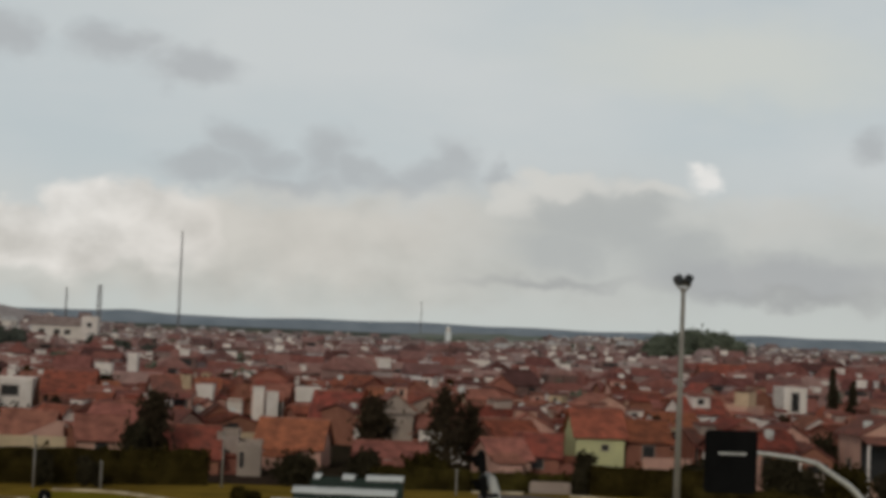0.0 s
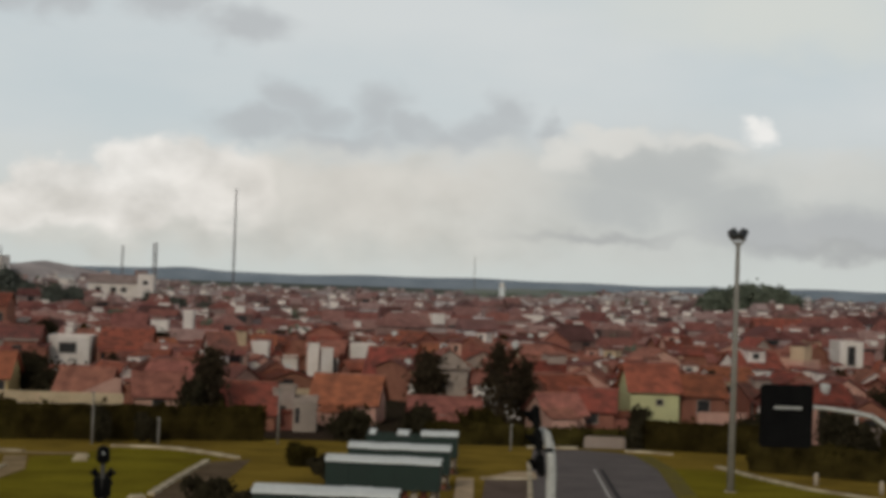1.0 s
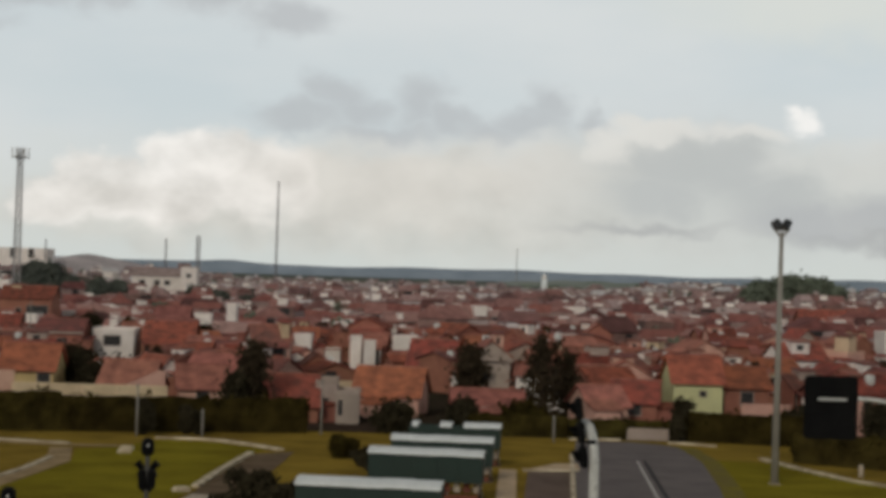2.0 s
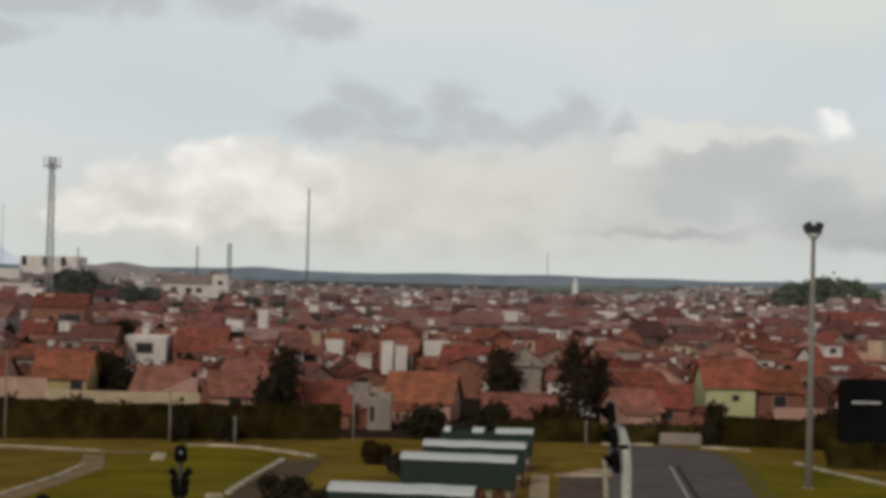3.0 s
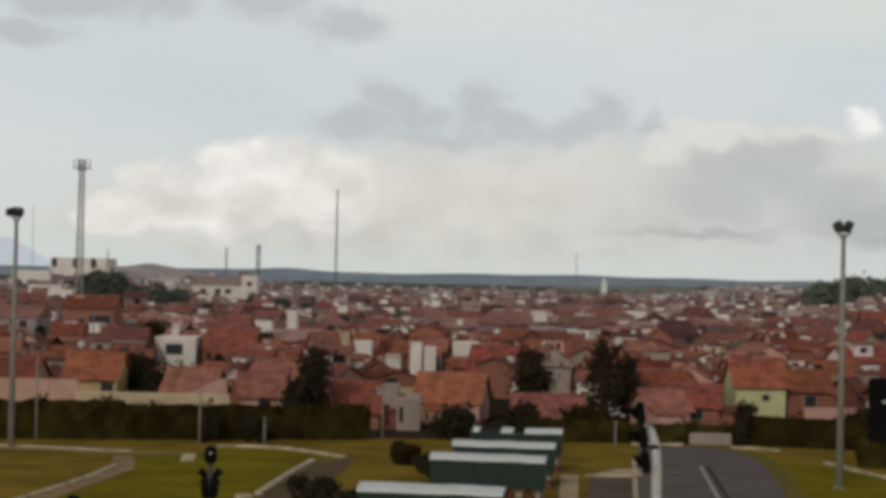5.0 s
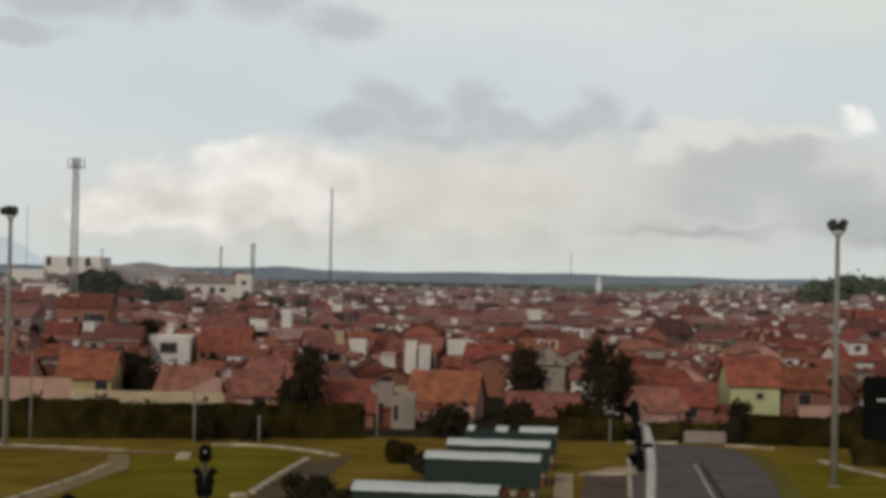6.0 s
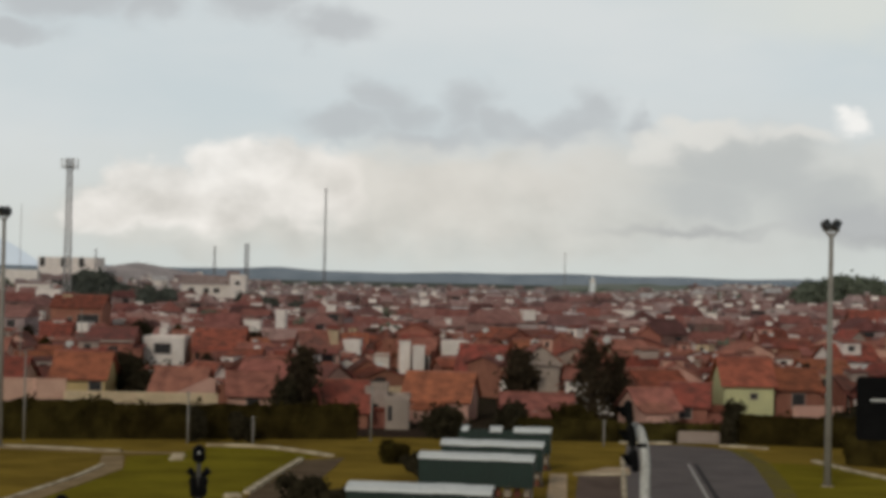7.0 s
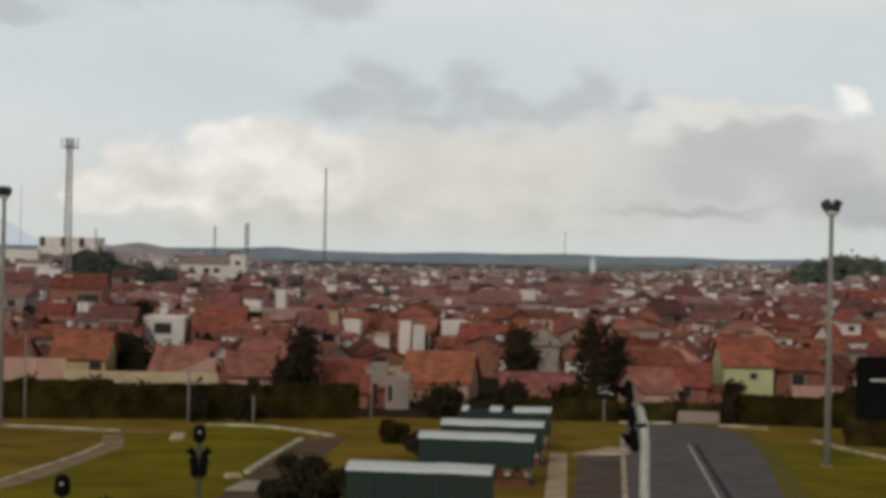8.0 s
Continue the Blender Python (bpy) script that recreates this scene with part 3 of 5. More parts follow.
def house(x, y, w, d, eave, ridge, turn=0.0, wall="white", tile=0, label="", flat=False, group="houses of the town", windows=((0.5, 0.45, 1.1, 1.0),), door=False, across=False):
    """A house with a gabled tile roof (or a flat top); windows as (place along the front, height share, width, height)."""
    z = land(x, y)
    h = thing("house", pose(x, y, z, 0, 0, turn), label or f"{wall} house with a red tiled gable roof", "house", group)
    bm = bmesh.new()
    a, b = w / 2, d / 2
    if flat:
        block(bm, -a, a, -b, b, -1.5, eave)
    else:
        base = [bm.verts.new(p) for p in ((-a, -b, -1.5), (a, -b, -1.5), (a, b, -1.5), (-a, b, -1.5))]
        top = [bm.verts.new(p) for p in ((-a, -b, eave), (a, -b, eave), (a, b, eave), (-a, b, eave))]
        bm.faces.new((base[0], base[1], top[1], top[0]))
        bm.faces.new((base[2], base[3], top[3], top[2]))
        if across:
            p = [bm.verts.new((0, -b, ridge)), bm.verts.new((0, b, ridge))]
            bm.faces.new((base[1], base[2], top[2], top[1]))
            bm.faces.new((base[3], base[0], top[0], top[3]))
            bm.faces.new((top[0], top[1], p[0]))
            bm.faces.new((top[2], top[3], p[1]))
        else:
            p = [bm.verts.new((-a, 0, ridge)), bm.verts.new((a, 0, ridge))]
            bm.faces.new((base[1], base[2], top[2], p[1], top[1]))
            bm.faces.new((base[3], base[0], top[0], p[0], top[3]))
    part("wall", bm, PAINT[wall], h)
    if flat:
        bm = bmesh.new()
        for q in ((-a - 0.05, a + 0.05, -b - 0.05, -b + 0.15), (-a - 0.05, a + 0.05, b - 0.15, b + 0.05), (-a - 0.05, -a + 0.15, -b + 0.15, b - 0.15), (a - 0.15, a + 0.05, -b + 0.15, b - 0.15)):
            block(bm, *q, eave + 0.003, eave + 0.35)
        part("parapet", bm, PAINT[wall], h)
    else:
        o, t = 0.45, 0.14
        long_, span = (d, a) if across else (w, b)
        sl = (ridge - eave) / span
        for sgn in (-1, 1):
            bm = bmesh.new()
            pts = []
            for u in (-long_ / 2 - 0.35, long_ / 2 + 0.35):
                for s_, zz in ((0.0, ridge + 0.02), (sgn * (span + o), eave - o * sl + 0.02)):
                    for k in (0, t):
                        pts.append(bm.verts.new((s_, u, zz + k) if across else (u, s_, zz + k)))
            A, B, C, D, E_, F_, G_, H_ = pts
            for q in ((A, C, G_, E_), (B, F_, H_, D), (A, E_, F_, B), (C, D, H_, G_), (A, B, D, C), (E_, G_, H_, F_)):
                bm.faces.new(q)
            bmesh.ops.recalc_face_normals(bm, faces=bm.faces)
            part("roof_slope", bm, TILE[tile], h)
        rl = [(0, -long_ / 2 - 0.36, ridge + 0.12), (0, long_ / 2 + 0.36, ridge + 0.12)]
        part("ridge_tiles", bar(rl if across else [(q[1], 0, q[2]) for q in rl], 0.12, 6), TILE[2], h)
    for fx, fz, ww, wh in windows:
        cx, cz = -a + w * fx, eave * fz
        wn = part("window", box(cx - ww / 2, cx + ww / 2, -b - 0.03, -b + 0.05, cz, cz + wh), DARK, h)
        bm = bmesh.new()
        for q in ((cx - ww / 2 - 0.08, cx - ww / 2, cz, cz + wh), (cx + ww / 2, cx + ww / 2 + 0.08, cz, cz + wh), (cx - ww / 2 - 0.08, cx + ww / 2 + 0.08, cz + wh, cz + wh + 0.08), (cx - ww / 2 - 0.12, cx + ww / 2 + 0.12, cz - 0.09, cz)):
            block(bm, q[0], q[1], -b - 0.06, -b + 0.02, q[2], q[3])
        part("frame", bm, PAINT["grey"], wn)
    if door:
        part("door", box(a * 0.35, a * 0.35 + 0.9, -b - 0.04, -b + 0.04, 0, 2.1), WOOD, h)
    last_house[:] = [h]
    return h



# ======== houses that stand out ========
def annex(own, w, d, eave, wl, tl, r):
    """A lean-to or yard roof built on to a house, at its own height and pitch."""
    aw, ad = r.uniform(1.8, 3.4), r.uniform(2.0, 3.6)
    side = r.choice((-1, 1))
    cx, cy = side * (w / 2 + aw / 2 - 0.5), r.uniform(-0.5, 0.2) * d
    if r.random() < 0.5:
        cx, cy = r.uniform(-0.3, 0.3) * w, -d / 2 - ad / 2 + 0.4
    top = eave * r.uniform(0.62, 0.95)
    tilt = r.uniform(0.25, 0.9)
    part("annex_wall", box(cx - aw / 2, cx + aw / 2, cy - ad / 2, cy + ad / 2, -1.2, top), PAINT[wl if r.random() < 0.6 else "brick"], own)
    bm = bmesh.new()
    a, b = aw / 2 + 0.3, ad / 2 + 0.3
    lo = [bm.verts.new((cx + u, cy + v, top + 0.02 + (tilt if v > 0 else 0))) for u, v in ((-a, -b), (a, -b), (a, b), (-a, b))]
    hi = [bm.verts.new(v.co + Vector((0, 0, 0.13))) for v in lo]
    bm.faces.new(hi)
    bm.faces.new(lo[::-1])
    for i in range(4):
        bm.faces.new((lo[i], lo[(i + 1) % 4], hi[(i + 1) % 4], hi[i]))
    part("annex_roof", bm, TILE[tl], own)


def prism(outline, thick):
    """An upright slab of that outline, x and z, facing -y."""
    bm = bmesh.new()
    front_ = [bm.verts.new((x, 0, z)) for x, z in outline]
    back_ = [bm.verts.new((x, thick, z)) for x, z in outline]
    bm.faces.new(front_)
    bm.faces.new(back_[::-1])
    for i in range(len(outline)):
        k = (i + 1) % len(outline)
        bm.faces.new((front_[i], back_[i], back_[k], front_[k]))
    bmesh.ops.recalc_face_normals(bm, faces=bm.faces)
    return bm


def slope(x0, x1, y0, y1, z0, z1, thick=0.1):
    """A sloping slab from the edge y0 at height z0 to the edge y1 at height z1."""
    bm = bmesh.new()
    lo = [bm.verts.new(p) for p in ((x0, y0, z0), (x1, y0, z0), (x1, y1, z1), (x0, y1, z1))]
    hi = [bm.verts.new(v.co + Vector((0, 0, thick))) for v in lo]
    bm.faces.new(hi)
    bm.faces.new(lo[::-1])
    for i in range(4):
        bm.faces.new((lo[i], lo[(i + 1) % 4], hi[(i + 1) % 4], hi[i]))
    return bm


def yard_side(own, w, d, eave, ridge, turn, wl, tl, r, flat=False, upper=True):
    """What a house has on the side towards the open grounds: porch, yard wall, tank, upper room, eave highlight strip.
    """
    k = round(-turn / 90)
    m = pose(0, 0, 0, 0, 0, 90 * k)
    if k % 2:
        w, d = d, w
    b = d / 2

    def put(name, bm, material, label="", parent=own):
        ob = part(name, bm, material, parent, label)
        ob.matrix_basis = m
        return ob

    if r.random() < 0.42:
        pw, u = w * r.uniform(0.4, 0.95), w * r.uniform(-0.15, 0.15)
        x0, x1, deep, top = u - pw / 2, u + pw / 2, r.uniform(1.3, 2.4), eave - r.uniform(0.15, 0.5)
        put("porch_roof", slope(x0 - 0.2, x1 + 0.2, -b - deep - 0.2, -b - 0.01, top - 0.55, top), TILE[tl])
        # near-black sheet on the wall, put in for the porch's shade
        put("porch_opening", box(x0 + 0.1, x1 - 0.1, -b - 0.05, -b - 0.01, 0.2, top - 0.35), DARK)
        for x in (x0, x1):
            put("porch_post", box(x - 0.1, x + 0.1, -b - deep, -b - deep + 0.2, -1.5, top - 0.5), PAINT[r.choice(("white", "pink", "brick"))])
    else:
        for _ in range(r.choice((1, 2))):
            u, ww, z = r.uniform(-0.36, 0.36) * w, r.uniform(0.35, 0.7), eave * r.uniform(0.4, 0.55)
            put("dark_window", box(u - ww, u + ww, -b - 0.03, -b + 0.02, z, z + r.uniform(0.8, 1.3)), DARK)
    if r.random() < 0.40:
        L, u, y0, h = w * r.uniform(0.5, 1.15), w * r.uniform(-0.25, 0.25), -b - r.uniform(1.6, 3.2), r.uniform(1.4, 2.4)
        paint_ = PAINT[r.choice(("white", "white", "cream", "pink", "grey", "brick"))]
        put("yard_wall", box(u - L / 2, u + L / 2, y0 - 0.08, y0 + 0.08, -1.5, h, 0.02), paint_)
        if r.random() < 0.5:
            put("yard_side_wall", box(u - L / 2, u - L / 2 + 0.16, y0 + 0.09, -b - 0.02, -1.5, h * 0.95), paint_)
    if upper and r.random() < 0.38:
        u, v, q, h = r.uniform(-0.4, 0.4) * w, r.uniform(-0.2, 0.25) * d, r.uniform(0.45, 1.2), ridge + r.uniform(0.1, 1.0)
        wall_ = PAINT[r.choice(("white", "white", "cream", "pink", "grey"))]
        room = put("upper_room", box(u - q, u + q, v - 1, v + 1, eave - 0.4, h), wall_, "small upper room over the roof")
        part("upper_roof", slope(u - q - 0.25, u + q + 0.25, v - 1.3, v + 1.2, h + 0.01, h + 0.25), TILE[r.choice((0, 2, 3))], room)
        if r.random() < 0.6:
            part("upper_window", box(u - q * 0.4, u + q * 0.3, v - 1.03, v - 0.98, h - 1.0, h - 0.35), DARK, room)
    # pale strip added along the eave to imitate its bright highlight
    if not flat and r.random() < 0.16:
        put("edge_board", box(-w / 2 - 0.3, w / 2 + 0.3, -b - 0.53, -b - 0.47, eave - 0.55, eave - 0.28), PAINT[r.choice(("grey", "cream", "pink"))], "pale strip added for the bright line along the eave")
    if r.random() < 0.28:
        u, z = r.uniform(-0.4, 0.4) * w, eave + r.uniform(0.2, 0.9)
        put("water_tank", bar([(u, -b * 0.5, z - 0.5), (u, -b * 0.5, z + 0.55), (u, -b * 0.5, z + 0.7)], [0.42, 0.5, 0.28], 12), WHITE_STEEL, "pale rooftop water tank")


def on(x, y, z):
    return z - land(x, y)


def landmark(x, front, w, d, eave_z, ridge_z, plain=False, **more):
    """A house whose front stands at that distance; eaves and ridge as heights over the datum."""
    y = front + d / 2
    taken.append((x, y, w / 2 + 1.2, d / 2 + 1.2))
    made = house(x, y, w, d, on(x, y, eave_z), on(x, y, ridge_z), **more)
    if 170 < front < 340 and not more.get("flat"):
        yard_side(made, w, d, on(x, y, eave_z), on(x, y, ridge_z), more.get("turn", 0), more["wall"], more.get("tile", 0), built)
    if not more.get("flat") and front < 300 and not plain and more["wall"] not in ("green", "yellow"):
        annex(made, w, d, on(x, y, eave_z), more["wall"], more["tile"], built)
    return made


built = random.Random(3)


taken = [(-62, 285, 9, 12), (-57, 262, 8, 11), (-40.0, 238, 4.6, 11), (-37, 217, 5.2, 12), (-32.5, 198, 5.0, 14), (31, 152, 4, 9), (-68, 318, 7, 9), (80.5, 250, 5, 8), (4, 184, 3.5, 9), (-3.6, 178, 4, 9), (-28, 212, 3.5, 8)]
landmark(-36.1, 165, 5.3, 6, -1.2, 1.1, wall="yellow", tile=1, label="small yellow house with an orange tiled roof", windows=((0.82, 0.62, 1.2, 0.9),))
landmark(-44.0, 160, 6.6, 7, -1.2, 0.6, wall="pink", tile=0, label="salmon house with an old red tiled roof")
landmark(-24.8, 157, 4.8, 6, -2.1, 0.1, wall="pink", tile=2, turn=-8, plain=True, label="pale pink house with a pinkish tiled roof", windows=((0.8, 0.5, 0.7, 0.8),))
rake = part("raking_wall", prism([(-1.9, -4.6), (1.9, -4.6), (1.9, -0.45), (1.2, -0.5), (-1.9, -1.95)], 0.22), PAINT["pink"], last_house[0], "pale pink raking end wall")
rake.matrix_basis = last_house[0].matrix_basis.inverted() @ pose(-23.0, 155.4, 0)
landmark(-18.3, 158, 4.6, 6, -2.1, -0.2, wall="pink", tile=2, turn=8, label="low house with a faded pink tiled roof")
landmark(-17.6, 167, 4.8, 6, -1.2, 0.5, wall="pink", tile=2, turn=-14, label="low house with a faded pink tiled roof")
landmark(-9.3, 149, 5.0, 7, -2.7, -0.3, wall="brick", tile=0, turn=5, label="bare brick house with an old red tiled roof", windows=())
landmark(-5.85, 151, 1.9, 6, -0.95, -0.9, wall="grey", flat=True, label="narrow grey rendered house with a flat top", windows=((0.5, 0.3, 0.5, 1.2),))
landmark(-3.85, 149, 2.1, 5, -1.7, -1.6, wall="grey", flat=True, label="low grey rendered outhouse with a flat top", windows=((0.2, 0.3, 0.4, 1.4),))
landmark(0.1, 161, 6.4, 8, -2.5, -0.1, wall="pink", tile=1, turn=-8, label="house with a broad orange tiled roof")
landmark(5.4, 200, 5.6, 8, -2.6, 1.2, plain=True, wall="brick", tile=0, turn=-14, label="tall brick house with a steep dark red roof")
landmark(9.1, 153, 6.4, 6, -3.0, -1.4, wall="pink", tile=2, label="low house with a faded pink tiled roof")
landmark(20.0, 156, 3.8, 6, -2.5, -0.9, wall="pink", tile=2, turn=14, label="small house with a pinkish tiled roof")
landmark(24.0, 159, 4.2, 6, -2.3, -0.5, wall="brick", tile=0, turn=-8, label="small brick house with an old red roof")
landmark(21.8, 166, 5.0, 6, -1.4, 0.3, wall="brick", tile=1, turn=20, label="brick house with an orange gable roof")
landmark(30.4, 163, 4.9, 7, -0.45, 1.9, wall="green", tile=1, label="pale green house with an orange tiled roof", windows=((0.60, 0.66, 0.6, 0.5),))
landmark(35.5, 164, 4.4, 7, -0.9, 0.9, plain=True, wall="brick", tile=1, label="brick house with an orange tiled roof", windows=((0.5, 0.5, 1.2, 1.4),))
landmark(-41.95, 250, 6.2, 7, -0.7, -0.6, wall="white", flat=True, label="white two-storey house with one dark window", windows=((0.48, 0.47, 2.5, 1.5),))
landmark(-34.0, 252, 7.5, 8, -1.8, 0.7, wall="brick", tile=0, label="brick house with a broad red roof beside the white one")
landmark(-49.2, 246, 6.6, 7, -0.6, 0.9, wall="brick", tile=3, label="brick house with a weathered tiled roof")
landmark(-72.9, 330, 10.2, 9, 2.0, 4.3, wall="brick", tile=0, label="brown two-storey house with a dark open veranda", windows=((0.73, 0.46, 4.2, 2.3), (0.37, 0.49, 1.0, 1.6)))
landmark(-72.8, 300, 10.3, 8, -2.9, -0.3, wall="brick", tile=0, label="long house with a red tiled roof")
landmark(-27.3, 280, 1.6, 4, 3.0, 3.1, wall="white", flat=True, label="narrow white water tower house", windows=())
landmark(-5.25, 240, 1.6, 4, -0.35, -0.3, wall="white", flat=True, label="narrow white house end with a flat top", windows=())
landmark(-3.2, 236, 1.7, 4, -0.8, -0.7, wall="white", flat=True, label="narrow white house end with a flat top", windows=())
landmark(-7.35, 205, 1.7, 3, -2.1, -2.0, wall="white", flat=True, label="small white outhouse among the roofs", windows=())
landmark(1.85, 235, 3.6, 4, 0.1, 0.2, wall="white", flat=True, label="small white upper storey over red roofs", windows=())
landmark(-12.6, 231, 2.5, 5, 0.0, 0.1, wall="white", flat=True, label="small pinkish white upper storey", windows=())
landmark(-36.3, 300, 6.8, 4, 0.6, 0.7, wall="white", flat=True, label="long low white house over red roofs", windows=())
landmark(80.5, 262, 3.8, 6, 2.0, 2.1, wall="white", flat=True, label="white house with one tall dark window", windows=((0.5, 0.5, 1.2, 3.0),))
landmark(-86.0, 600, 18, 12, 5.4, 8.2, wall="white", tile=4, turn=4, label="long white building with a pale sheet roof", windows=((0.2, 0.7, 2.0, 1.6), (0.5, 0.7, 2.0, 1.6), (0.7, 0.7, 2.0, 1.6)))
landmark(-73.0, 590, 5.6, 8, 8.6, 8.7, wall="white", flat=True, label="white tower block end with a flat top", windows=((0.5, 0.75, 1.6, 1.4),))
landmark(-192.5, 850, 31, 16, 15.6, 15.8, wall="white", flat=True, label="long pale block of flats on the hill", windows=((0.07, 0.50, 2.4, 4.6), (0.42, 0.48, 2.6, 5.0), (0.72, 0.5, 2.6, 4.8)))
landmark(109.3, 415, 12.2, 9, -0.6, 3.3, wall="brick", tile=0, label="house with a tall dark red roof under the grove")
landmark(92, 330, 9, 8, -0.8, 1.4, wall="pink", tile=2, turn=-16, label="pinkish house with a pale pinkish roof")
landmark(180, 932, 20, 9, 8.2, 8.4, wall="white", flat=True, label="long pale shed on the far rise", windows=())

for sx, sf, sw, st in ((-106, 420, 12, 1.0), (-83.2, 330, 4, -1.1), (-148.5, 600, 12, 3.6), (-205, 800, 18, 8.8), (-112, 470, 7, 3.6), (54.7, 480, 9.6, 0.6), (78.9, 520, 8, 1.2), (47.5, 330, 3.9, -0.2), (81, 400, 3.8, 0.6), (80.8, 340, 2.1, 0.8), (85, 340, 2.9, 0.9), (147.4, 900, 10, 4.2), (128, 470, 9, 1.6)):
    landmark(sx, sf, sw, 6, st, st + 0.1, wall="white", flat=True, label="low white shed among the roofs", windows=())

# church tower
ct = thing("church_tower", pose(108.9, 1200, land(108.9, 1200)), "slender white church tower among the far roofs", "church tower")
hz = 10.9 - land(108.9, 1200)
part("tower", box(-1.9, 1.9, -1.9, 1.9, -1, hz - 2.6, 0.1), WHITE_ROOF, ct)
part("belfry", box(-1.6, 1.6, -1.6, 1.6, hz - 2.6, hz - 0.4, 0.1), PAINT["white"], ct)
part("cornice", box(-2.05, 2.05, -2.05, 2.05, hz - 2.75, hz - 2.602, 0.03), WHITE_ROOF, ct)
part("spire", bar([(0, 0, hz - 0.4), (0, 0, hz + 1.6)], [1.7, 0.2], 8), WHITE_ROOF, ct)


# ======== boundary walls, hedges ========
def wall_run(x0, x1, y, top_z, paint_, label):
    w = thing("boundary_wall", pose((x0 + x1) / 2, y, land((x0 + x1) / 2, y)), label, "wall", kind="structure")
    h, L = on((x0 + x1) / 2, y, top_z), x1 - x0
    part("masonry", box(-L / 2, L / 2, -0.1, 0.1, -0.8, h, 0.01), PAINT[paint_], w)
    part("coping", box(-L / 2 - 0.03, L / 2 + 0.03, -0.15, 0.15, h + 0.002, h + 0.1, 0.02), PAINT[paint_], w)
    for i in range(int(L / 3) + 1):
        part("pier", box(-L / 2 + i * 3 - 0.15, -L / 2 + i * 3 + 0.15, -0.2, -0.102, -0.8, h + 0.002, 0.01), PAINT[paint_], w)


wall_run(-33.0, -19.6, 146, -1.32, "cream", "long cream rendered boundary wall behind the hedge")
wall_run(-60, -33.2, 147, -0.35, "pink", "salmon rendered boundary wall behind the hedge")
wall_run(20.1, 23.5, 138.7, -3.15, "grey", "low stretch of stained grey wall at the fence")
wall_run(33.8, 38.5, 158, -2.2, "pink", "pinkish boundary wall before the brick house")


def leaves(bm, r, centre, size, count, leaf, flat=0.0):
    """A clump of small leaf sprays inside an ellipsoid, thicker towards its skin."""
    for _ in range(count):
        d = Vector((r.gauss(0, 1), r.gauss(0, 1), r.gauss(0, 1))).normalized() * (r.random() ** 0.45)
        p = Vector(centre) + Vector((d.x * size[0], d.y * size[1], d.z * size[2]))
        q = Euler((r.uniform(0, 6.28), r.uniform(0, 6.28), r.uniform(0, 6.28))).to_quaternion()
        s = leaf * r.uniform(0.6, 1.3)
        a, b = q @ Vector((s, 0, 0)), q @ Vector((0, s * 0.7, 0))
        c = q @ Vector((0, 0, s * 0.35))
        v = [bm.verts.new(w) for w in (p - a, p - b + c, p + a, p + b + c)]
        bm.faces.new((v[0], v[1], v[2]))
        bm.faces.new((v[0], v[2], v[3]))


def blob(bm, r, centre, size):
    """An uneven solid clump of foliage."""
    vs = bmesh.ops.create_icosphere(bm, subdivisions=3, radius=size)["verts"]
    o = r.uniform(0, 99)
    for v in vs:
        v.co *= 0.85 + 0.55 * noise.noise(v.co * (1.6 / size) + Vector((o, 0, 0))) + 0.35 * noise.noise(v.co * (5.5 / size) + Vector((0, o, 0)))
        v.co.z *= 0.8
        v.co += Vector(centre)


def tree(x, y, top_z, width, material=None, seed=1, label="", low=0.12, name="tree", leaf=0.24, group="trees among the houses", count=1900):
    z = land(x, y)
    h = top_z - z
    r = random.Random(seed)
    t = thing(name, pose(x, y, z), label or "dark green leafy tree between the houses", name.split("_")[-1] if name != "tree" else "tree", group)
    bm = bar([(0, 0, -0.3), (0.05, 0.03, h * 0.3), (r.uniform(-0.2, 0.2), 0.05, h * 0.75)], [0.045 * h ** 0.8, 0.035 * h ** 0.8, 0.02], 8)
    for i in range(7):
        a = i * 2.4 + r.random()
        z0 = h * r.uniform(0.25, 0.55)
        tube(bm, [(0.03, 0.02, z0), (math.cos(a) * width * 0.2, math.sin(a) * width * 0.2, z0 + h * 0.14), (math.cos(a) * width * 0.38, math.sin(a) * width * 0.38, z0 + h * 0.22)], [0.02 * h ** 0.8, 0.014 * h ** 0.8, 0.01], 6)
    part("trunk", bm, BARK, t)
    bm = bmesh.new()
    n = 22
    for i in range(n):
        a = i * 2.4
        f = low + (0.9 - low) * (i + r.random()) / n
        spread = math.sin(math.pi * min(1, max(0.12, (f - low) / (1.02 - low)) ** 0.8)) * 0.55 + 0.25
        rad = width * 0.5 * spread * r.uniform(0.3, 0.8)
        sz = width * r.uniform(0.10, 0.24)
        leaves(bm, r, (math.cos(a) * rad, math.sin(a) * rad, h * f), (sz, sz, sz * 0.8), count // n, leaf)
        leaves(bm, r, (math.cos(a) * rad, math.sin(a) * rad, h * f), (sz * 2.0, sz * 2.0, sz * 1.7), count // n // 3, leaf)
        if leaf > 0.4:
            blob(bm, r, (math.cos(a) * rad, math.sin(a) * rad, h * f), sz)
    leaves(bm, r, (0, 0, h * 0.62), (width * 0.25, width * 0.25, h * 0.22), count // 5, leaf)
    leaves(bm, r, (0, 0, h * 0.93), (width * 0.1, width * 0.1, h * 0.07), count // 12, leaf)
    part("crown", bm, material or LEAF, t)
    return t


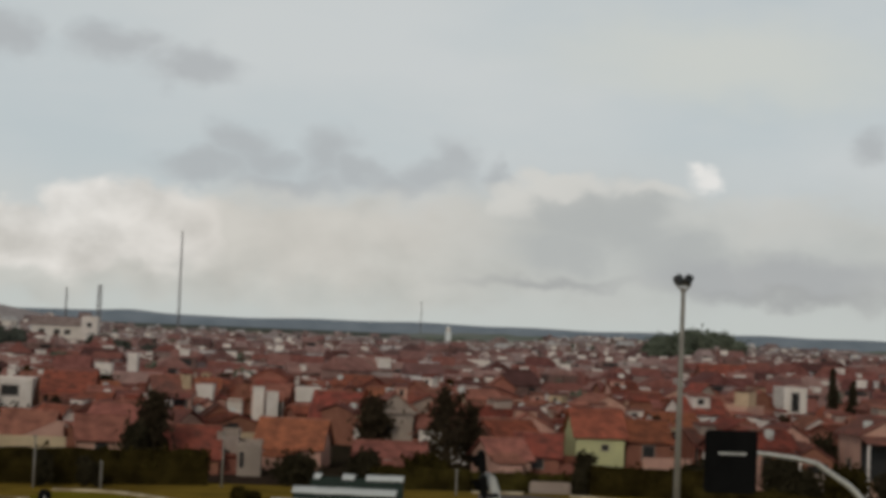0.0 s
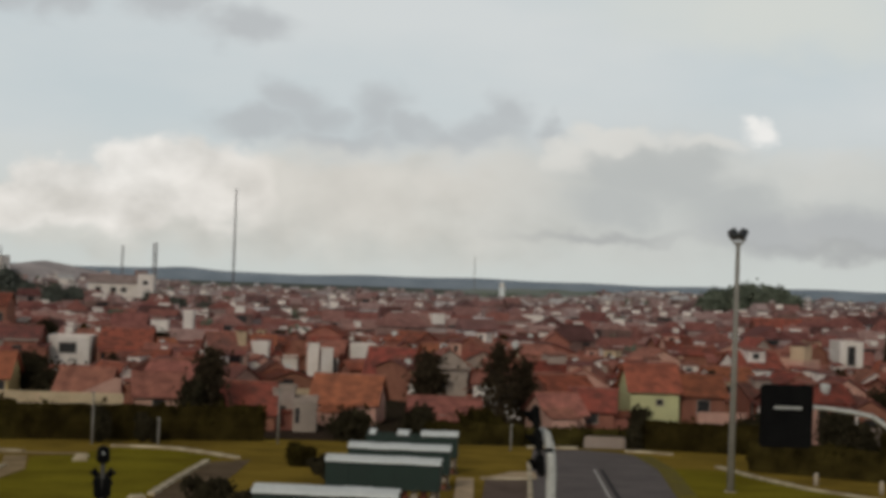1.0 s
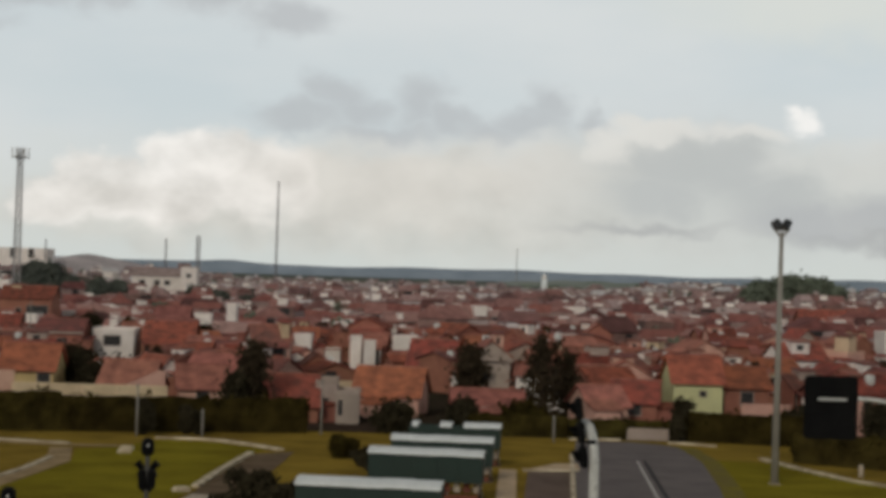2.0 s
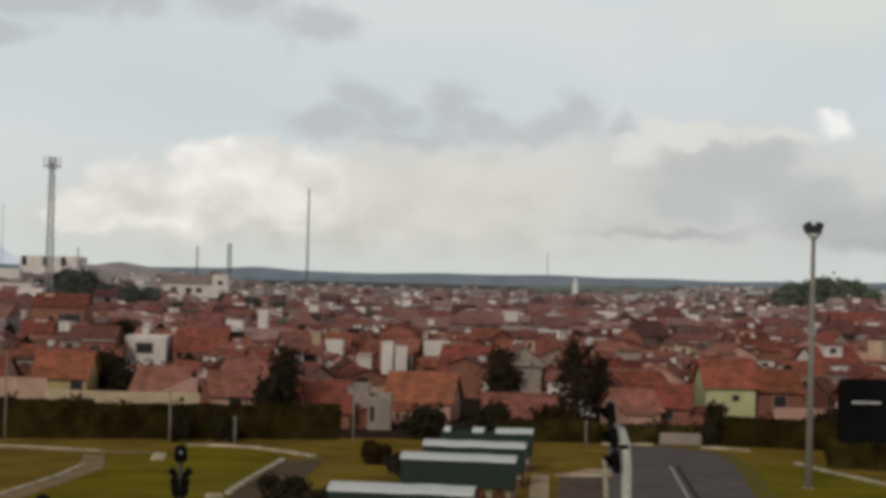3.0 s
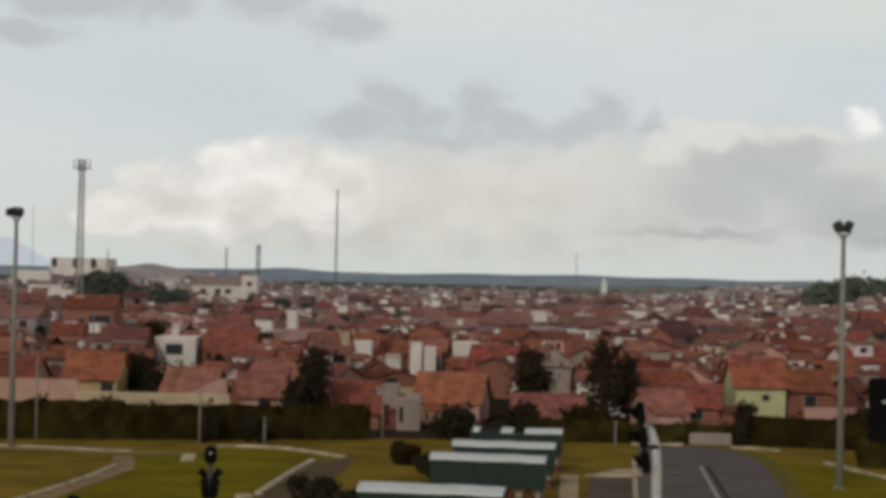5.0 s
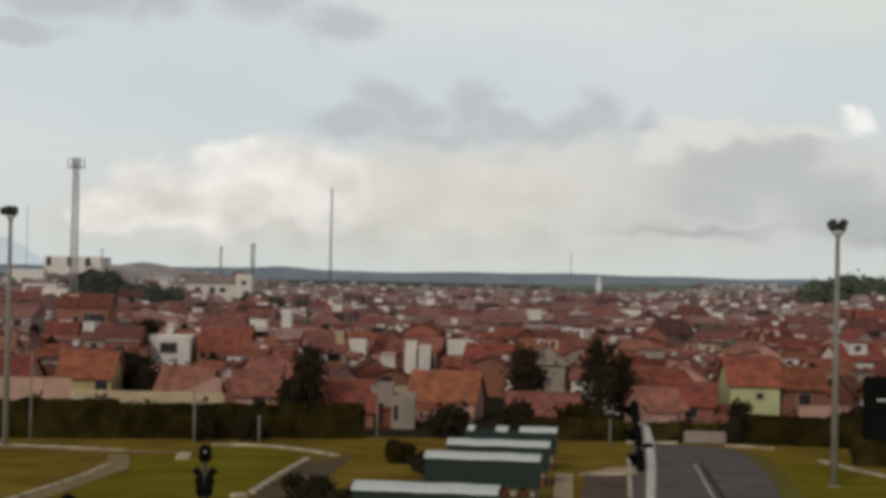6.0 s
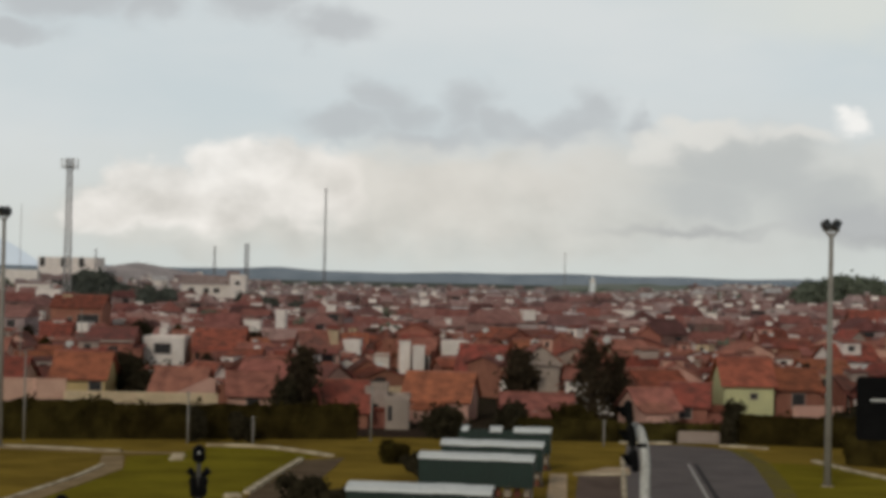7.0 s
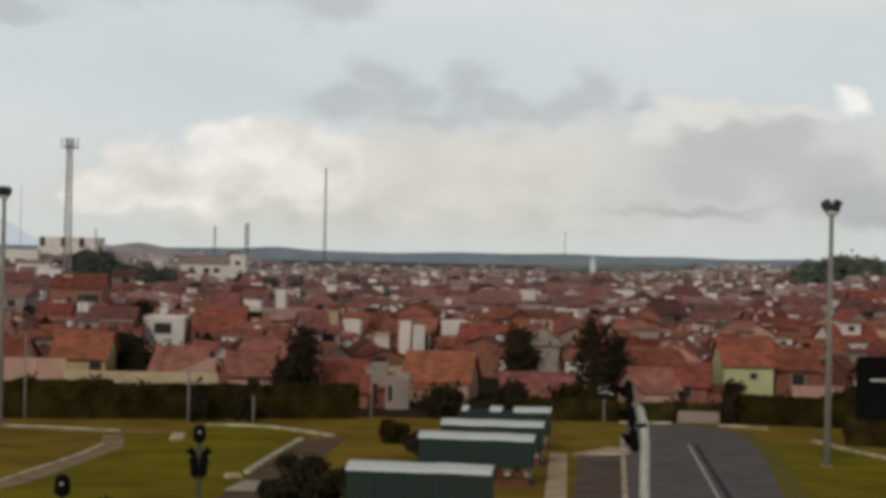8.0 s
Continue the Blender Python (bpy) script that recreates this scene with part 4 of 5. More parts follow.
def cypress(x, y, top_z, width, seed):
    z = land(x, y)
    h = top_z - z
    r = random.Random(seed)
    t = thing("conifer", pose(x, y, z), "narrow dark conifer standing upright", "tree", "trees among the houses")
    part("trunk", bar([(0, 0, -0.3), (0, 0, h * 0.8)], [0.12, 0.03], 8), BARK, t)
    bm = bmesh.new()
    for i in range(14):
        f = 0.14 + 0.82 * i / 13
        rad = width * 0.5 * (1.05 - f) ** 0.6 * r.uniform(0.8, 1.1)
        leaves(bm, r, (r.uniform(-0.1, 0.1), r.uniform(-0.1, 0.1), h * f), (rad, rad, h * 0.06), 150, 0.2)
    part("crown", bm, LEAF, t)


def hedge(line, h, width, material, seed, label):
    """A clipped but shaggy hedge along a line."""
    r = random.Random(seed)
    (x0, y0), (x1, y1) = line
    L = math.hypot(x1 - x0, y1 - y0)
    t = thing("hedge", pose((x0 + x1) / 2, (y0 + y1) / 2, land((x0 + x1) / 2, (y0 + y1) / 2), 0, 0, math.degrees(math.atan2(y1 - y0, x1 - x0))), label, "hedge", "hedges along the fence")
    bm = bmesh.new()
    for i in range(int(L / 0.8)):
        tube(bm, [(-L / 2 + i * 0.8, 0, -0.5), (-L / 2 + i * 0.8 + r.uniform(-0.2, 0.2), r.uniform(-0.2, 0.2), h * 0.8)], [0.05, 0.02], 5)
    part("stems", bm, BARK, t)
    bm = bmesh.new()
    for i in range(int(L / 0.55)):
        hh = h * (1 + 0.10 * math.sin(i * 0.7 + seed) + r.uniform(-0.08, 0.08))
        u = -L / 2 + 0.55 * i
        leaves(bm, r, (u, r.uniform(-0.2, 0.2), hh * 0.62), (0.55, width / 2, hh * 0.38), 62, 0.19)
        leaves(bm, r, (u, 0, hh * 0.25), (0.5, width * 0.42, hh * 0.28), 46, 0.19)
    n = int(L / 0.8)
    rows_ = [[bm.verts.new((-L / 2 + 0.8 * i, v * width / 2 * r.uniform(0.75, 1.0), h * (q + r.uniform(-0.04, 0.05)))) for v, q in ((-0.85, -0.1), (-0.95, 0.5), (-0.6, 0.9), (0.6, 0.92), (0.95, 0.5), (0.85, -0.1))] for i in range(n + 1)]
    for a, b in zip(rows_, rows_[1:]):
        for q in range(5):
            bm.faces.new((a[q], b[q], b[q + 1], a[q + 1]))
    part("foliage", bm, material, t)


hedge([(-50, 125.5), (-25.2, 129.9)], 3.2, 1.6, LEAF_OLIVE, 3, "dark olive hedge along the edge of the grounds")
hedge([(-26, 129.8), (-6.4, 135.7)], 2.95, 1.5, LEAF_OLIVE, 5, "dark olive hedge along the edge of the grounds")
hedge([(7.0, 138.6), (15.0, 139.6)], 1.9, 1.2, LEAF_OLIVE, 8, "low shaggy dark hedge by the road's end")
hedge([(15.2, 140.4), (24.0, 141.2)], 1.6, 1.2, LEAF_OLIVE, 9, "low shaggy dark hedge by the road's end")
hedge([(25.2, 138.8), (38.0, 134.6)], 2.6, 1.5, LEAF_OLIVE, 10, "dark olive hedge behind the lawn")
hedge([(29.6, 119.5), (46.0, 104.0)], 2.2, 1.6, LEAF_OLIVE, 12, "dark hedge behind the curved kerb")

tree(-12.2, 146, 3.0, 4.2, LEAF_BROWN, seed=2, label="tall dark tree with a ragged crown behind the hedge")
tree(-13.6, 144, 0.2, 2.8, seed=3, low=0.15)
tree(8.3, 176, 2.1, 5.0, LEAF_BROWN, 4, count=1500)
tree(14.6, 160, 3.9, 5.2, LEAF_BROWN, 5, count=1100, label="tall ragged dark tree beyond the road")
tree(17.4, 164, 2.2, 4.2, LEAF_BROWN, 6, count=900)
tree(-35.2, 188, -0.3, 6.0, seed=7)
tree(-31.0, 184, -1.2, 6.0, seed=8, low=0.15)
tree(-32.4, 172, 0.1, 4.4, seed=41, low=0.08)
tree(-29.9, 168, -0.6, 4.2, seed=42, low=0.06)
tree(44.0, 141, -1.9, 4.6, seed=43, low=0.05)
tree(48.5, 143, -1.5, 5.0, LEAF_OLIVE, seed=44, low=0.05)
tree(53.5, 144, -2.0, 4.6, seed=45, low=0.05)
tree(34.2, 139.5, -1.3, 3.6, seed=46, low=0.05)
tree(37.2, 140.5, -1.8, 3.8, LEAF_OLIVE, seed=47, low=0.05)
tree(0.4, 138.6, -1.8, 4.4, seed=9, low=0.1, count=2200, label="low dark rounded tree at the hedge's end")
tree(-54.5, 300, 0.2, 7.5, seed=10)
tree(-30.5, 268, 0.0, 4.5, seed=11)
tree(26.6, 150, -1.6, 2.4, seed=19, low=0.1)
tree(39.5, 152, -0.8, 4.0, seed=20, low=0.1)
tree(44.5, 148, -1.0, 4.4, seed=21, low=0.1)
tree(51.0, 158, 0.2, 5.0, seed=22, low=0.15)
tree(6.4, 146, -1.6, 3.4, seed=23, low=0.1)
tree(11.5, 145, -1.8, 4.2, seed=24, low=0.1, material=LEAF_OLIVE)
cypress(24.0, 137.6, -0.5, 1.5, 13)
cypress(79.4, 240, 5.8, 3.4, 14)
cypress(84.5, 246, 4.0, 3.4, 15)
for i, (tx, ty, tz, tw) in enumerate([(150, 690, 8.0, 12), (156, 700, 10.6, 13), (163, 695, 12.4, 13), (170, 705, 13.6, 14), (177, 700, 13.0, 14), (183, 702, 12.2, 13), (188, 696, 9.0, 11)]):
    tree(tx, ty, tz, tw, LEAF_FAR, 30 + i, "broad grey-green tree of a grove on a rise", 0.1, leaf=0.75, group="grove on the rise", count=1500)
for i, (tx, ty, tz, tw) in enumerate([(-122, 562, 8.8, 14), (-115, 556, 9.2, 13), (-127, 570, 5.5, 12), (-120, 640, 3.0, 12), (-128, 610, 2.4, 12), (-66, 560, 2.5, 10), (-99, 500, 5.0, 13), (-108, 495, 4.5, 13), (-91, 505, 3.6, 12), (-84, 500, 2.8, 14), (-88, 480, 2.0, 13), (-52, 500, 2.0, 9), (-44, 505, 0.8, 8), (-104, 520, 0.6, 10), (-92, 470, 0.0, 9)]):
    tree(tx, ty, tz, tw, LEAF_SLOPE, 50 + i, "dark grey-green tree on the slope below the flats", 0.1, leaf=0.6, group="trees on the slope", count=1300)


def shrub(x, y, h, w, seed, label="dark rounded shrub on the grass", material=None):
    r = random.Random(seed)
    t = thing("shrub", pose(x, y, land(x, y)), label, "shrub", "shrubs on the grounds")
    bm = bar([(0, 0, -0.1), (0.05, 0, h * 0.5)], [0.06, 0.02], 6)
    for i in range(5):
        tube(bm, [(0, 0, 0.1), (math.cos(i * 1.3) * w * 0.25, math.sin(i * 1.3) * w * 0.25, h * 0.5)], [0.04, 0.01], 5)
    part("stems", bm, BARK, t)
    bm = bmesh.new()
    for i in range(12):
        a = i * 2.4
        rad = w * 0.5 * r.uniform(0.1, 0.75)
        leaves(bm, r, (math.cos(a) * rad, math.sin(a) * rad, h * r.uniform(0.12, 0.74)), (w * 0.24, w * 0.24, h * 0.24), 210, 0.13)
    part("foliage", bm, material or LEAF, t)


shrub(-6.3, 77.5, 2.4, 3.0, 1)
shrub(-4.9, 76.0, 2.1, 2.6, 2)
shrub(-7.4, 75.0, 1.7, 2.0, 15)
shrub(-3.4, 74.5, 1.9, 1.8, 11)
shrub(-2.9, 112, 1.7, 2.4, 3, "olive bush beside the shelters", LEAF_OLIVE)
shrub(-1.6, 106, 1.3, 1.8, 4)
shrub(-0.9, 99.5, 1.2, 1.6, 5)
shrub(-11.7, 60.5, 2.2, 2.4, 6)
shrub(-3.4, 118, 1.0, 1.6, 7, material=LEAF_OLIVE)
shrub(-19.0, 128.4, 3.0, 2.0, 21, "dark bush round a lamp post at the hedge")
shrub(-15.6, 129.4, 2.6, 2.2, 22, "dark bush standing out of the hedge")
shrub(-4.5, 31.4, 3.6, 0.9, 8, "slim dark shrub at the foot of the signal pole")


# ======== pale marker stones on the lawn ========
for mx, my, mt in ((-17.6, 111.0, 20), (-17.9, 113.8, -10), (-10.9, 88.0, 30), (6.6, 113.5, 0)):
    st = thing("marker_stone", pose(mx, my, land(mx, my), 0, 0, mt), "pale painted marker stone lying on the grass", "stone", "marker stones")
    part("stone", box(-0.45, 0.45, -0.3, 0.3, -0.1, 0.26, 0.09), KERB, st)

# ======== small poles along the hedge ========
def lamp_post(x, y, top_z, label="thin pale lamp post by the hedge"):
    z = land(x, y)
    h = top_z - z
    t = thing("lamp_post", pose(x, y, z), label, "lamp post", "thin posts along the hedge")
    part("post", bar([(0, 0, -0.2), (0, 0, h)], [0.09, 0.06], 8), GALV, t)
    part("lamp_head", box(-0.10, 0.10, -0.45, 0.1, h - 0.02, h + 0.12, 0.03), GALV, t)


lamp_post(-19.2, 126.5, 0.15)
lamp_post(-14.4, 128.0, -1.75)
lamp_post(-31.6, 126.0, 3.05)
lamp_post(13.2, 132.8, -1.85)
lamp_post(-5.5, 133.4, 0.45)
lamp_post(-57.0, 262, 3.0, "pale street pole among the roofs")
lamp_post(-47.0, 185, 3.2, "pale street pole among the roofs")


for bx_, by_ in ((31.2, 108.5), (34.0, 103.5), (37.4, 99.0)):
    bo = thing("bollard", pose(bx_, by_, land(bx_, by_)), "short pale concrete bollard behind the kerb", "bollard", "bollards behind the kerb")
    part("shaft", bar([(0, 0, -0.1), (0, 0, 0.75), (0, 0, 0.85)], [0.17, 0.15, 0.08], 10), CONCRETE, bo)


# ======== masts ========
def lattice(x, y, top_z, wide, narrow, label, head=False, steel=None, bays=16):
    z = land(x, y)
    h = top_z - z
    t = thing("mast", pose(x, y, z, 0, 0, 12), label, "mast", "masts over the town")
    bm = bmesh.new()
    at_ = lambda k, f: Vector((math.cos(k * math.pi / 2 + 0.78), math.sin(k * math.pi / 2 + 0.78), 0)) * ((wide + (narrow - wide) * f) * 0.7) + Vector((0, 0, h * f))
    thin = max(0.05, wide * 0.07)
    for k in range(4):
        part("leg", bar([at_(k, 0), at_(k, 1)], thin * 1.5, 5), steel or MAST_RED, t)
    for i in range(bays):
        for k in range(4):
            part("brace", bar([at_(k, i / bays), at_(k + 1, (i + 1) / bays)], thin, 4), steel or MAST_RED, t)
            part("crosspiece", bar([at_(k, (i + 1) / bays), at_(k + 1, (i + 1) / bays)], thin, 4), steel or MAST_RED, t)
    if head:
        part("platform", bar([(0, 0, h - 2.2), (0, 0, h - 2.0)], [wide * 0.9, wide * 0.95], 12), steel or MAST_RED, t)
        for k in range(6):
            a = k * math.pi / 3
            c = Vector((math.cos(a), math.sin(a), 0)) * wide * 1.05
            part("antenna", box(c.x - 0.16, c.x + 0.16, c.y - 0.16, c.y + 0.16, h - 2.6, h + 0.2, 0.03), WHITE_STEEL, t)
    return t


lattice(-107.3, 1500, 88.2, 2.0, 0.9, "tall thin lattice radio mast", bays=24)
lattice(-138, 1000, 25.3, 1.3, 0.8, "short thin dark mast", bays=10)
lattice(-118.6, 1000, 27.4, 2.2, 2.0, "short thick dark mast", bays=10)
lattice(-639, 2500, 107, 1.3, 0.8, "faint far-off thin mast", steel=GALV, bays=8)
lattice(184.7, 2500, 51.7, 1.2, 0.7, "faint far-off thin mast", steel=GALV, bays=8)
lattice(-95.3, 420, 37.6, 1.9, 1.1, "grey telecom tower with a ring of antennas", head=True, steel=PALE_STEEL)
lattice(-178, 848, 20.5, 1.0, 0.6, "small mast beside the flats", bays=8)

# ======== the rest of the town ========
rng = random.Random(7)


def free(x, y, r):
    return all(abs(x - a) > c + r or abs(y - b) > d + r for a, b, c, d in taken)


# open lanes before the houses that stand out: from x to x at that distance, clear down to that height
LANES = ((-45.2, -38.8, 250, -3.6), (-13.9, -11.3, 231, -0.9), (0.0, 3.7, 235, -1.5), (-39.8, -32.9, 300, -0.8), (-78, -67.8, 330, -2.4), (-28.3, -26.4, 280, -1.0), (-6.2, -2.3, 238, -2.2), (45.5, 49.5, 330, -1.6), (78, 83, 262, -0.6))


def lane_top(x, y, half):
    """The greatest height that keeps the lanes open at that place."""
    tops = [EYE + (low_ - EYE) * y / far for x0, x1, far, low_ in LANES if y < far - 3 and x0 / far < (x + half) / y and (x - half) / y < x1 / far]
    return min(tops, default=99)


WALLS = ("white", "brick", "pink", "brick", "grey", "brick", "white", "pink", "brick", "brick")
NAMES = {"white": "whitewashed", "cream": "cream", "pink": "pinkish", "brick": "bare brick", "grey": "grey rendered"}
ROOFS = ("an old red tiled roof", "an orange tiled roof", "a faded pinkish tiled roof", "a weathered dark tiled roof", "a pale sheet roof")

near = 0
y = 153.0
while y < 300 and near < 300:
    x = -0.275 * y - 12 + rng.uniform(0, 5)
    while x < 0.345 * y + 10:
        w, d = rng.uniform(3.2, 6.0), rng.uniform(3.6, 6.2)
        hx, hy = x + w / 2, y + rng.uniform(-3.2, 3.2) + d / 2
        if rng.random() > 0.10 and free(hx, hy, w / 2 + 0.6) and not (hy < 171 and -48 < hx < 40):
            high_ = rng.random() < 0.17
            eave = rng.uniform(5.2, 5.8) if high_ else rng.uniform(2.5, 4.2)
            lid = lane_top(hx, hy, w / 2 + 0.8) - land(hx, hy)
            if eave + 2.4 > lid:
                high_, eave = False, 2.5
            wl, tl = rng.choice(WALLS), rng.choice((0, 0, 0, 0, 1, 2, 2, 2, 3, 3, 3))
            flat = rng.random() < 0.08
            wins = tuple((f, 0.42, rng.uniform(0.7, 1.3), rng.uniform(0.7, 1.1)) for f in ((0.25, 0.72) if rng.random() < 0.6 else (0.5,)))
            lie = 6.5 + 16 * math.sin(hx * 0.045 + 1.0) * math.cos(hy * 0.06)
            turn = lie + rng.choice((0, 0, 0, 90, 90, 35)) * rng.choice((-1, 1)) + rng.uniform(-11, 11)
            rise = rng.uniform(0.8, 1.7)
            if eave + rise > lid:
                rise = 0.7
            if eave + rise + 0.3 > lid:
                x += w + rng.uniform(0.0, 0.8)
                continue
            own = house(hx, hy, w, d, eave, eave + rise, turn, wl, tl,
                        f"{NAMES[wl]} {'two-storey ' if high_ else ''}house with " + ("a flat top" if flat else ROOFS[tl]), flat=flat, windows=wins, across=rng.random() < 0.35)
            yard_side(own, w, d, eave, eave + rise, turn, wl, tl, rng, flat, eave + rise + 1.4 < lid)
            if not flat and rng.random() < 0.75:
                annex(last_house[0], w, d, eave, wl, rng.choice((tl, tl, 2, 3)), rng)
            if rng.random() < 0.09:
                tx, tz = rng.uniform(-0.35, 0.35) * w, eave + rng.uniform(0.5, 1.2)
                dish = part("satellite_dish", bar([(0, 0, 0), (0, 0, 0.06), (0, 0, 0.16)], [0.08, 0.32, 0.48], 14), WHITE_STEEL, last_house[0], "white satellite dish")
                dish.matrix_basis = pose(tx, -d * 0.3, tz, 60, 0, rng.uniform(-40, 40))
                part("bracket", bar([(0, 0, 0), (0, -0.1, -0.7)], 0.03, 6), GALV, dish)
            near += 1
        x += w + rng.uniform(-0.2, 2.6)
    y += 6.1

lots = random.Random(17)
for i in range(46):
    ty = lots.uniform(166, 300)
    tx = lots.uniform(-0.27, 0.335) * ty
    if lane_top(tx, ty, 1.5) < land(tx, ty) + 5.8:
        continue
    tree(tx, ty, land(tx, ty) + lots.uniform(3.2, 5.8), lots.uniform(2.4, 4.4), lots.choice((LEAF, LEAF_BROWN, LEAF_OLIVE)), 100 + i, "dark garden tree between the red roofs", 0.15, leaf=0.24, group="garden trees among the roofs", count=700)

FAR_WALL = palette("far_town_walls", [(0.44, 0.33, 0.31), (0.28, 0.17, 0.145), (0.34, 0.24, 0.215), (0.60, 0.51, 0.48), (0.24, 0.145, 0.125), (0.40, 0.28, 0.255), (0.31, 0.19, 0.165), (0.52, 0.42, 0.39), (0.78, 0.72, 0.70)])
# roof colours grow greyer and paler with distance, standing in for haze
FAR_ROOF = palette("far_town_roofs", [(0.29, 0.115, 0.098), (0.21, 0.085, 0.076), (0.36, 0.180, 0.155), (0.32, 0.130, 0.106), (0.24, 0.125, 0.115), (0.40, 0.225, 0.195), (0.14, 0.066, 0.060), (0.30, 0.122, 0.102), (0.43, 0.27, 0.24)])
OUTER_ROOF = palette("hazed_outer_roofs", [(0.30, 0.155, 0.138), (0.22, 0.115, 0.105), (0.36, 0.215, 0.195), (0.32, 0.165, 0.148), (0.25, 0.155, 0.146), (0.40, 0.26, 0.24), (0.17, 0.095, 0.090), (0.31, 0.16, 0.142), (0.45, 0.33, 0.31)])
REMOTE_ROOF = palette("hazed_remote_roofs", [(0.31, 0.215, 0.20), (0.26, 0.185, 0.178), (0.36, 0.275, 0.26), (0.33, 0.235, 0.22), (0.43, 0.36, 0.35), (0.28, 0.21, 0.205), (0.37, 0.26, 0.24), (0.60, 0.57, 0.56)])


def town_edge(x):
    """How far out the roofs reach at that bearing."""
    return max(1030 - 1.1 * max(0, x), 1480 - 5.0 * max(0, x - 30)) + 40 * math.sin(x * 0.05)


def far_town(name, y0, y1, step, seed, label, roofs):
    """Far roofs in close rows: walls, gabled roofs and dark openings, each house its own small solid."""
    r = random.Random(seed)
    vs, fs, ms = [], [], []

    def add(points, faces, m):
        k = len(vs)
        vs.extend(points)
        fs.extend([tuple(k + i for i in f) for f in faces])
        ms.extend([m] * len(faces))

    cube = ((0, 1, 5, 4), (1, 2, 6, 5), (2, 3, 7, 6), (3, 0, 4, 7), (4, 5, 6, 7))
    y = y0
    while y < y1:
        x = -0.285 * y - 20 + r.uniform(0, 8)
        while x < 0.36 * y + 20:
            w, d = r.uniform(4.0, 7.5), r.uniform(4.5, 8)
            hx, hy = x + w / 2, y + r.uniform(-3, 3)
            x += w + r.uniform(-0.5, 3.5) + (r.uniform(4, 14) if r.random() < 0.06 else 0)
            if not free(hx, hy, 3) or (140 < hx < 200 and 672 < hy < 735) or (140 < hx < 215 and hy > 780 and r.random() < 0.45):
                continue
            if -115 < hx < 225 and not (140 < hx < 200 and hy > 820) and hy > town_edge(hx):
                continue
            if 60 < hx < 140 and hy > 700 and r.random() < 0.3:
                continue
            z = land(hx, hy)
            if hx < 0 and z > 1.5 and r.random() < (1.1 if z > 4 else 0.7):
                continue
            e = z + (r.uniform(5, 7.0) if r.random() < (0.12 if hy < 700 else 0.04) else r.uniform(2.7, 3.4))
            rg = e + r.uniform(1.2, 2.4)
            quarter = r.choice((0, 90, 0))
            lie = 6.5 + 22 * math.sin(hx * 0.03 + 1.0) * math.cos(hy * 0.022) + r.uniform(-16, 16)
            a = math.radians(lie + quarter)
            c, s_ = math.cos(a), math.sin(a)
            P = lambda u, v, q: (hx + u * c - v * s_, hy + u * s_ + v * c, q)
            m, n = w / 2, d / 2
            add([P(u, v, q) for q in (z - 1.5, e) for u, v in ((-m, -n), (m, -n), (m, n), (-m, n))], cube, 3 if z > -2 and hx < 0 and r.random() < 0.45 else 0)
            if r.random() < 0.86:
                m2, n2 = m + 0.4, n + 0.4
                add([P(-m2, -n2, e - 0.15), P(m2, -n2, e - 0.15), P(m2, n2, e - 0.15), P(-m2, n2, e - 0.15), P(-m2, 0, rg), P(m2, 0, rg)], ((0, 1, 5, 4), (2, 3, 4, 5), (1, 2, 5), (3, 0, 4), (3, 2, 1, 0)), 1)
            else:
                add([P(u, v, q) for q in (e, e + 1.2) for u, v in ((-m * 0.3, -n * 0.3), (m * 0.2, -n * 0.3), (m * 0.2, n * 0.2), (-m * 0.3, n * 0.2))], cube, 0)
            if r.random() < 0.36:
                wu, wv, wh = r.uniform(0.4, 1.4), r.uniform(0.8, 1.5), r.uniform(0.8, 1.9)
                q0, u0 = e + 0.3, r.uniform(-0.3, 0.3) * w
                add([P(u0 + u, -n * 0.6 + v, q) for q in (q0, q0 + wh) for u, v in ((-wu, -wv), (wu, -wv), (wu, wv), (-wu, wv))], cube, 3)
            # the side towards the open grounds: near-black slab as porch shade; pale yard wall
            c2, s2 = math.cos(math.radians(lie)), math.sin(math.radians(lie))
            fw, fd = (n, m) if quarter else (m, n)
            G = lambda u, v, q: (hx + u * c2 - v * s2, hy + u * s2 + v * c2, q)
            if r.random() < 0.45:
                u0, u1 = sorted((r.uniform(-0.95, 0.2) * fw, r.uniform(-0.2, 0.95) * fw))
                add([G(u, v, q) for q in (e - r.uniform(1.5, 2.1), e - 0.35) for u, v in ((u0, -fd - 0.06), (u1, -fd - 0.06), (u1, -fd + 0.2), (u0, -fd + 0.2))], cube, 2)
            if r.random() < 0.34:
                u0, L, v0, q1 = r.uniform(-0.5, 0.5) * fw, r.uniform(0.8, 2.6), -fd - r.uniform(0.8, 2.4), e - r.uniform(0.1, 1.2)
                add([G(u0 + u, v0 + v, q) for q in (z - 1.0, q1) for u, v in ((-L, -0.1), (L, -0.1), (L, 0.1), (-L, 0.1))], cube, r.choice((0, 3)))
            for k in range(r.choice((1, 1, 2))):
                u, sd = r.uniform(-m * 0.6, m * 0.6), r.choice((-1, -1, 1))
                q0 = e - r.uniform(1.6, 2.0)
                ww = r.uniform(0.5, 0.9)
                v0 = sd * (n + 0.02)
                add([P(u - ww, v0, q0), P(u + ww, v0, q0), P(u + ww, v0, q0 + 1.2), P(u - ww, v0, q0 + 1.2), P(u - ww, v0 - sd * 0.3, q0), P(u + ww, v0 - sd * 0.3, q0), P(u + ww, v0 - sd * 0.3, q0 + 1.2), P(u - ww, v0 - sd * 0.3, q0 + 1.2)], ((0, 1, 2, 3),), 2)
        y += step * (1 + (y - y0) / 2500)
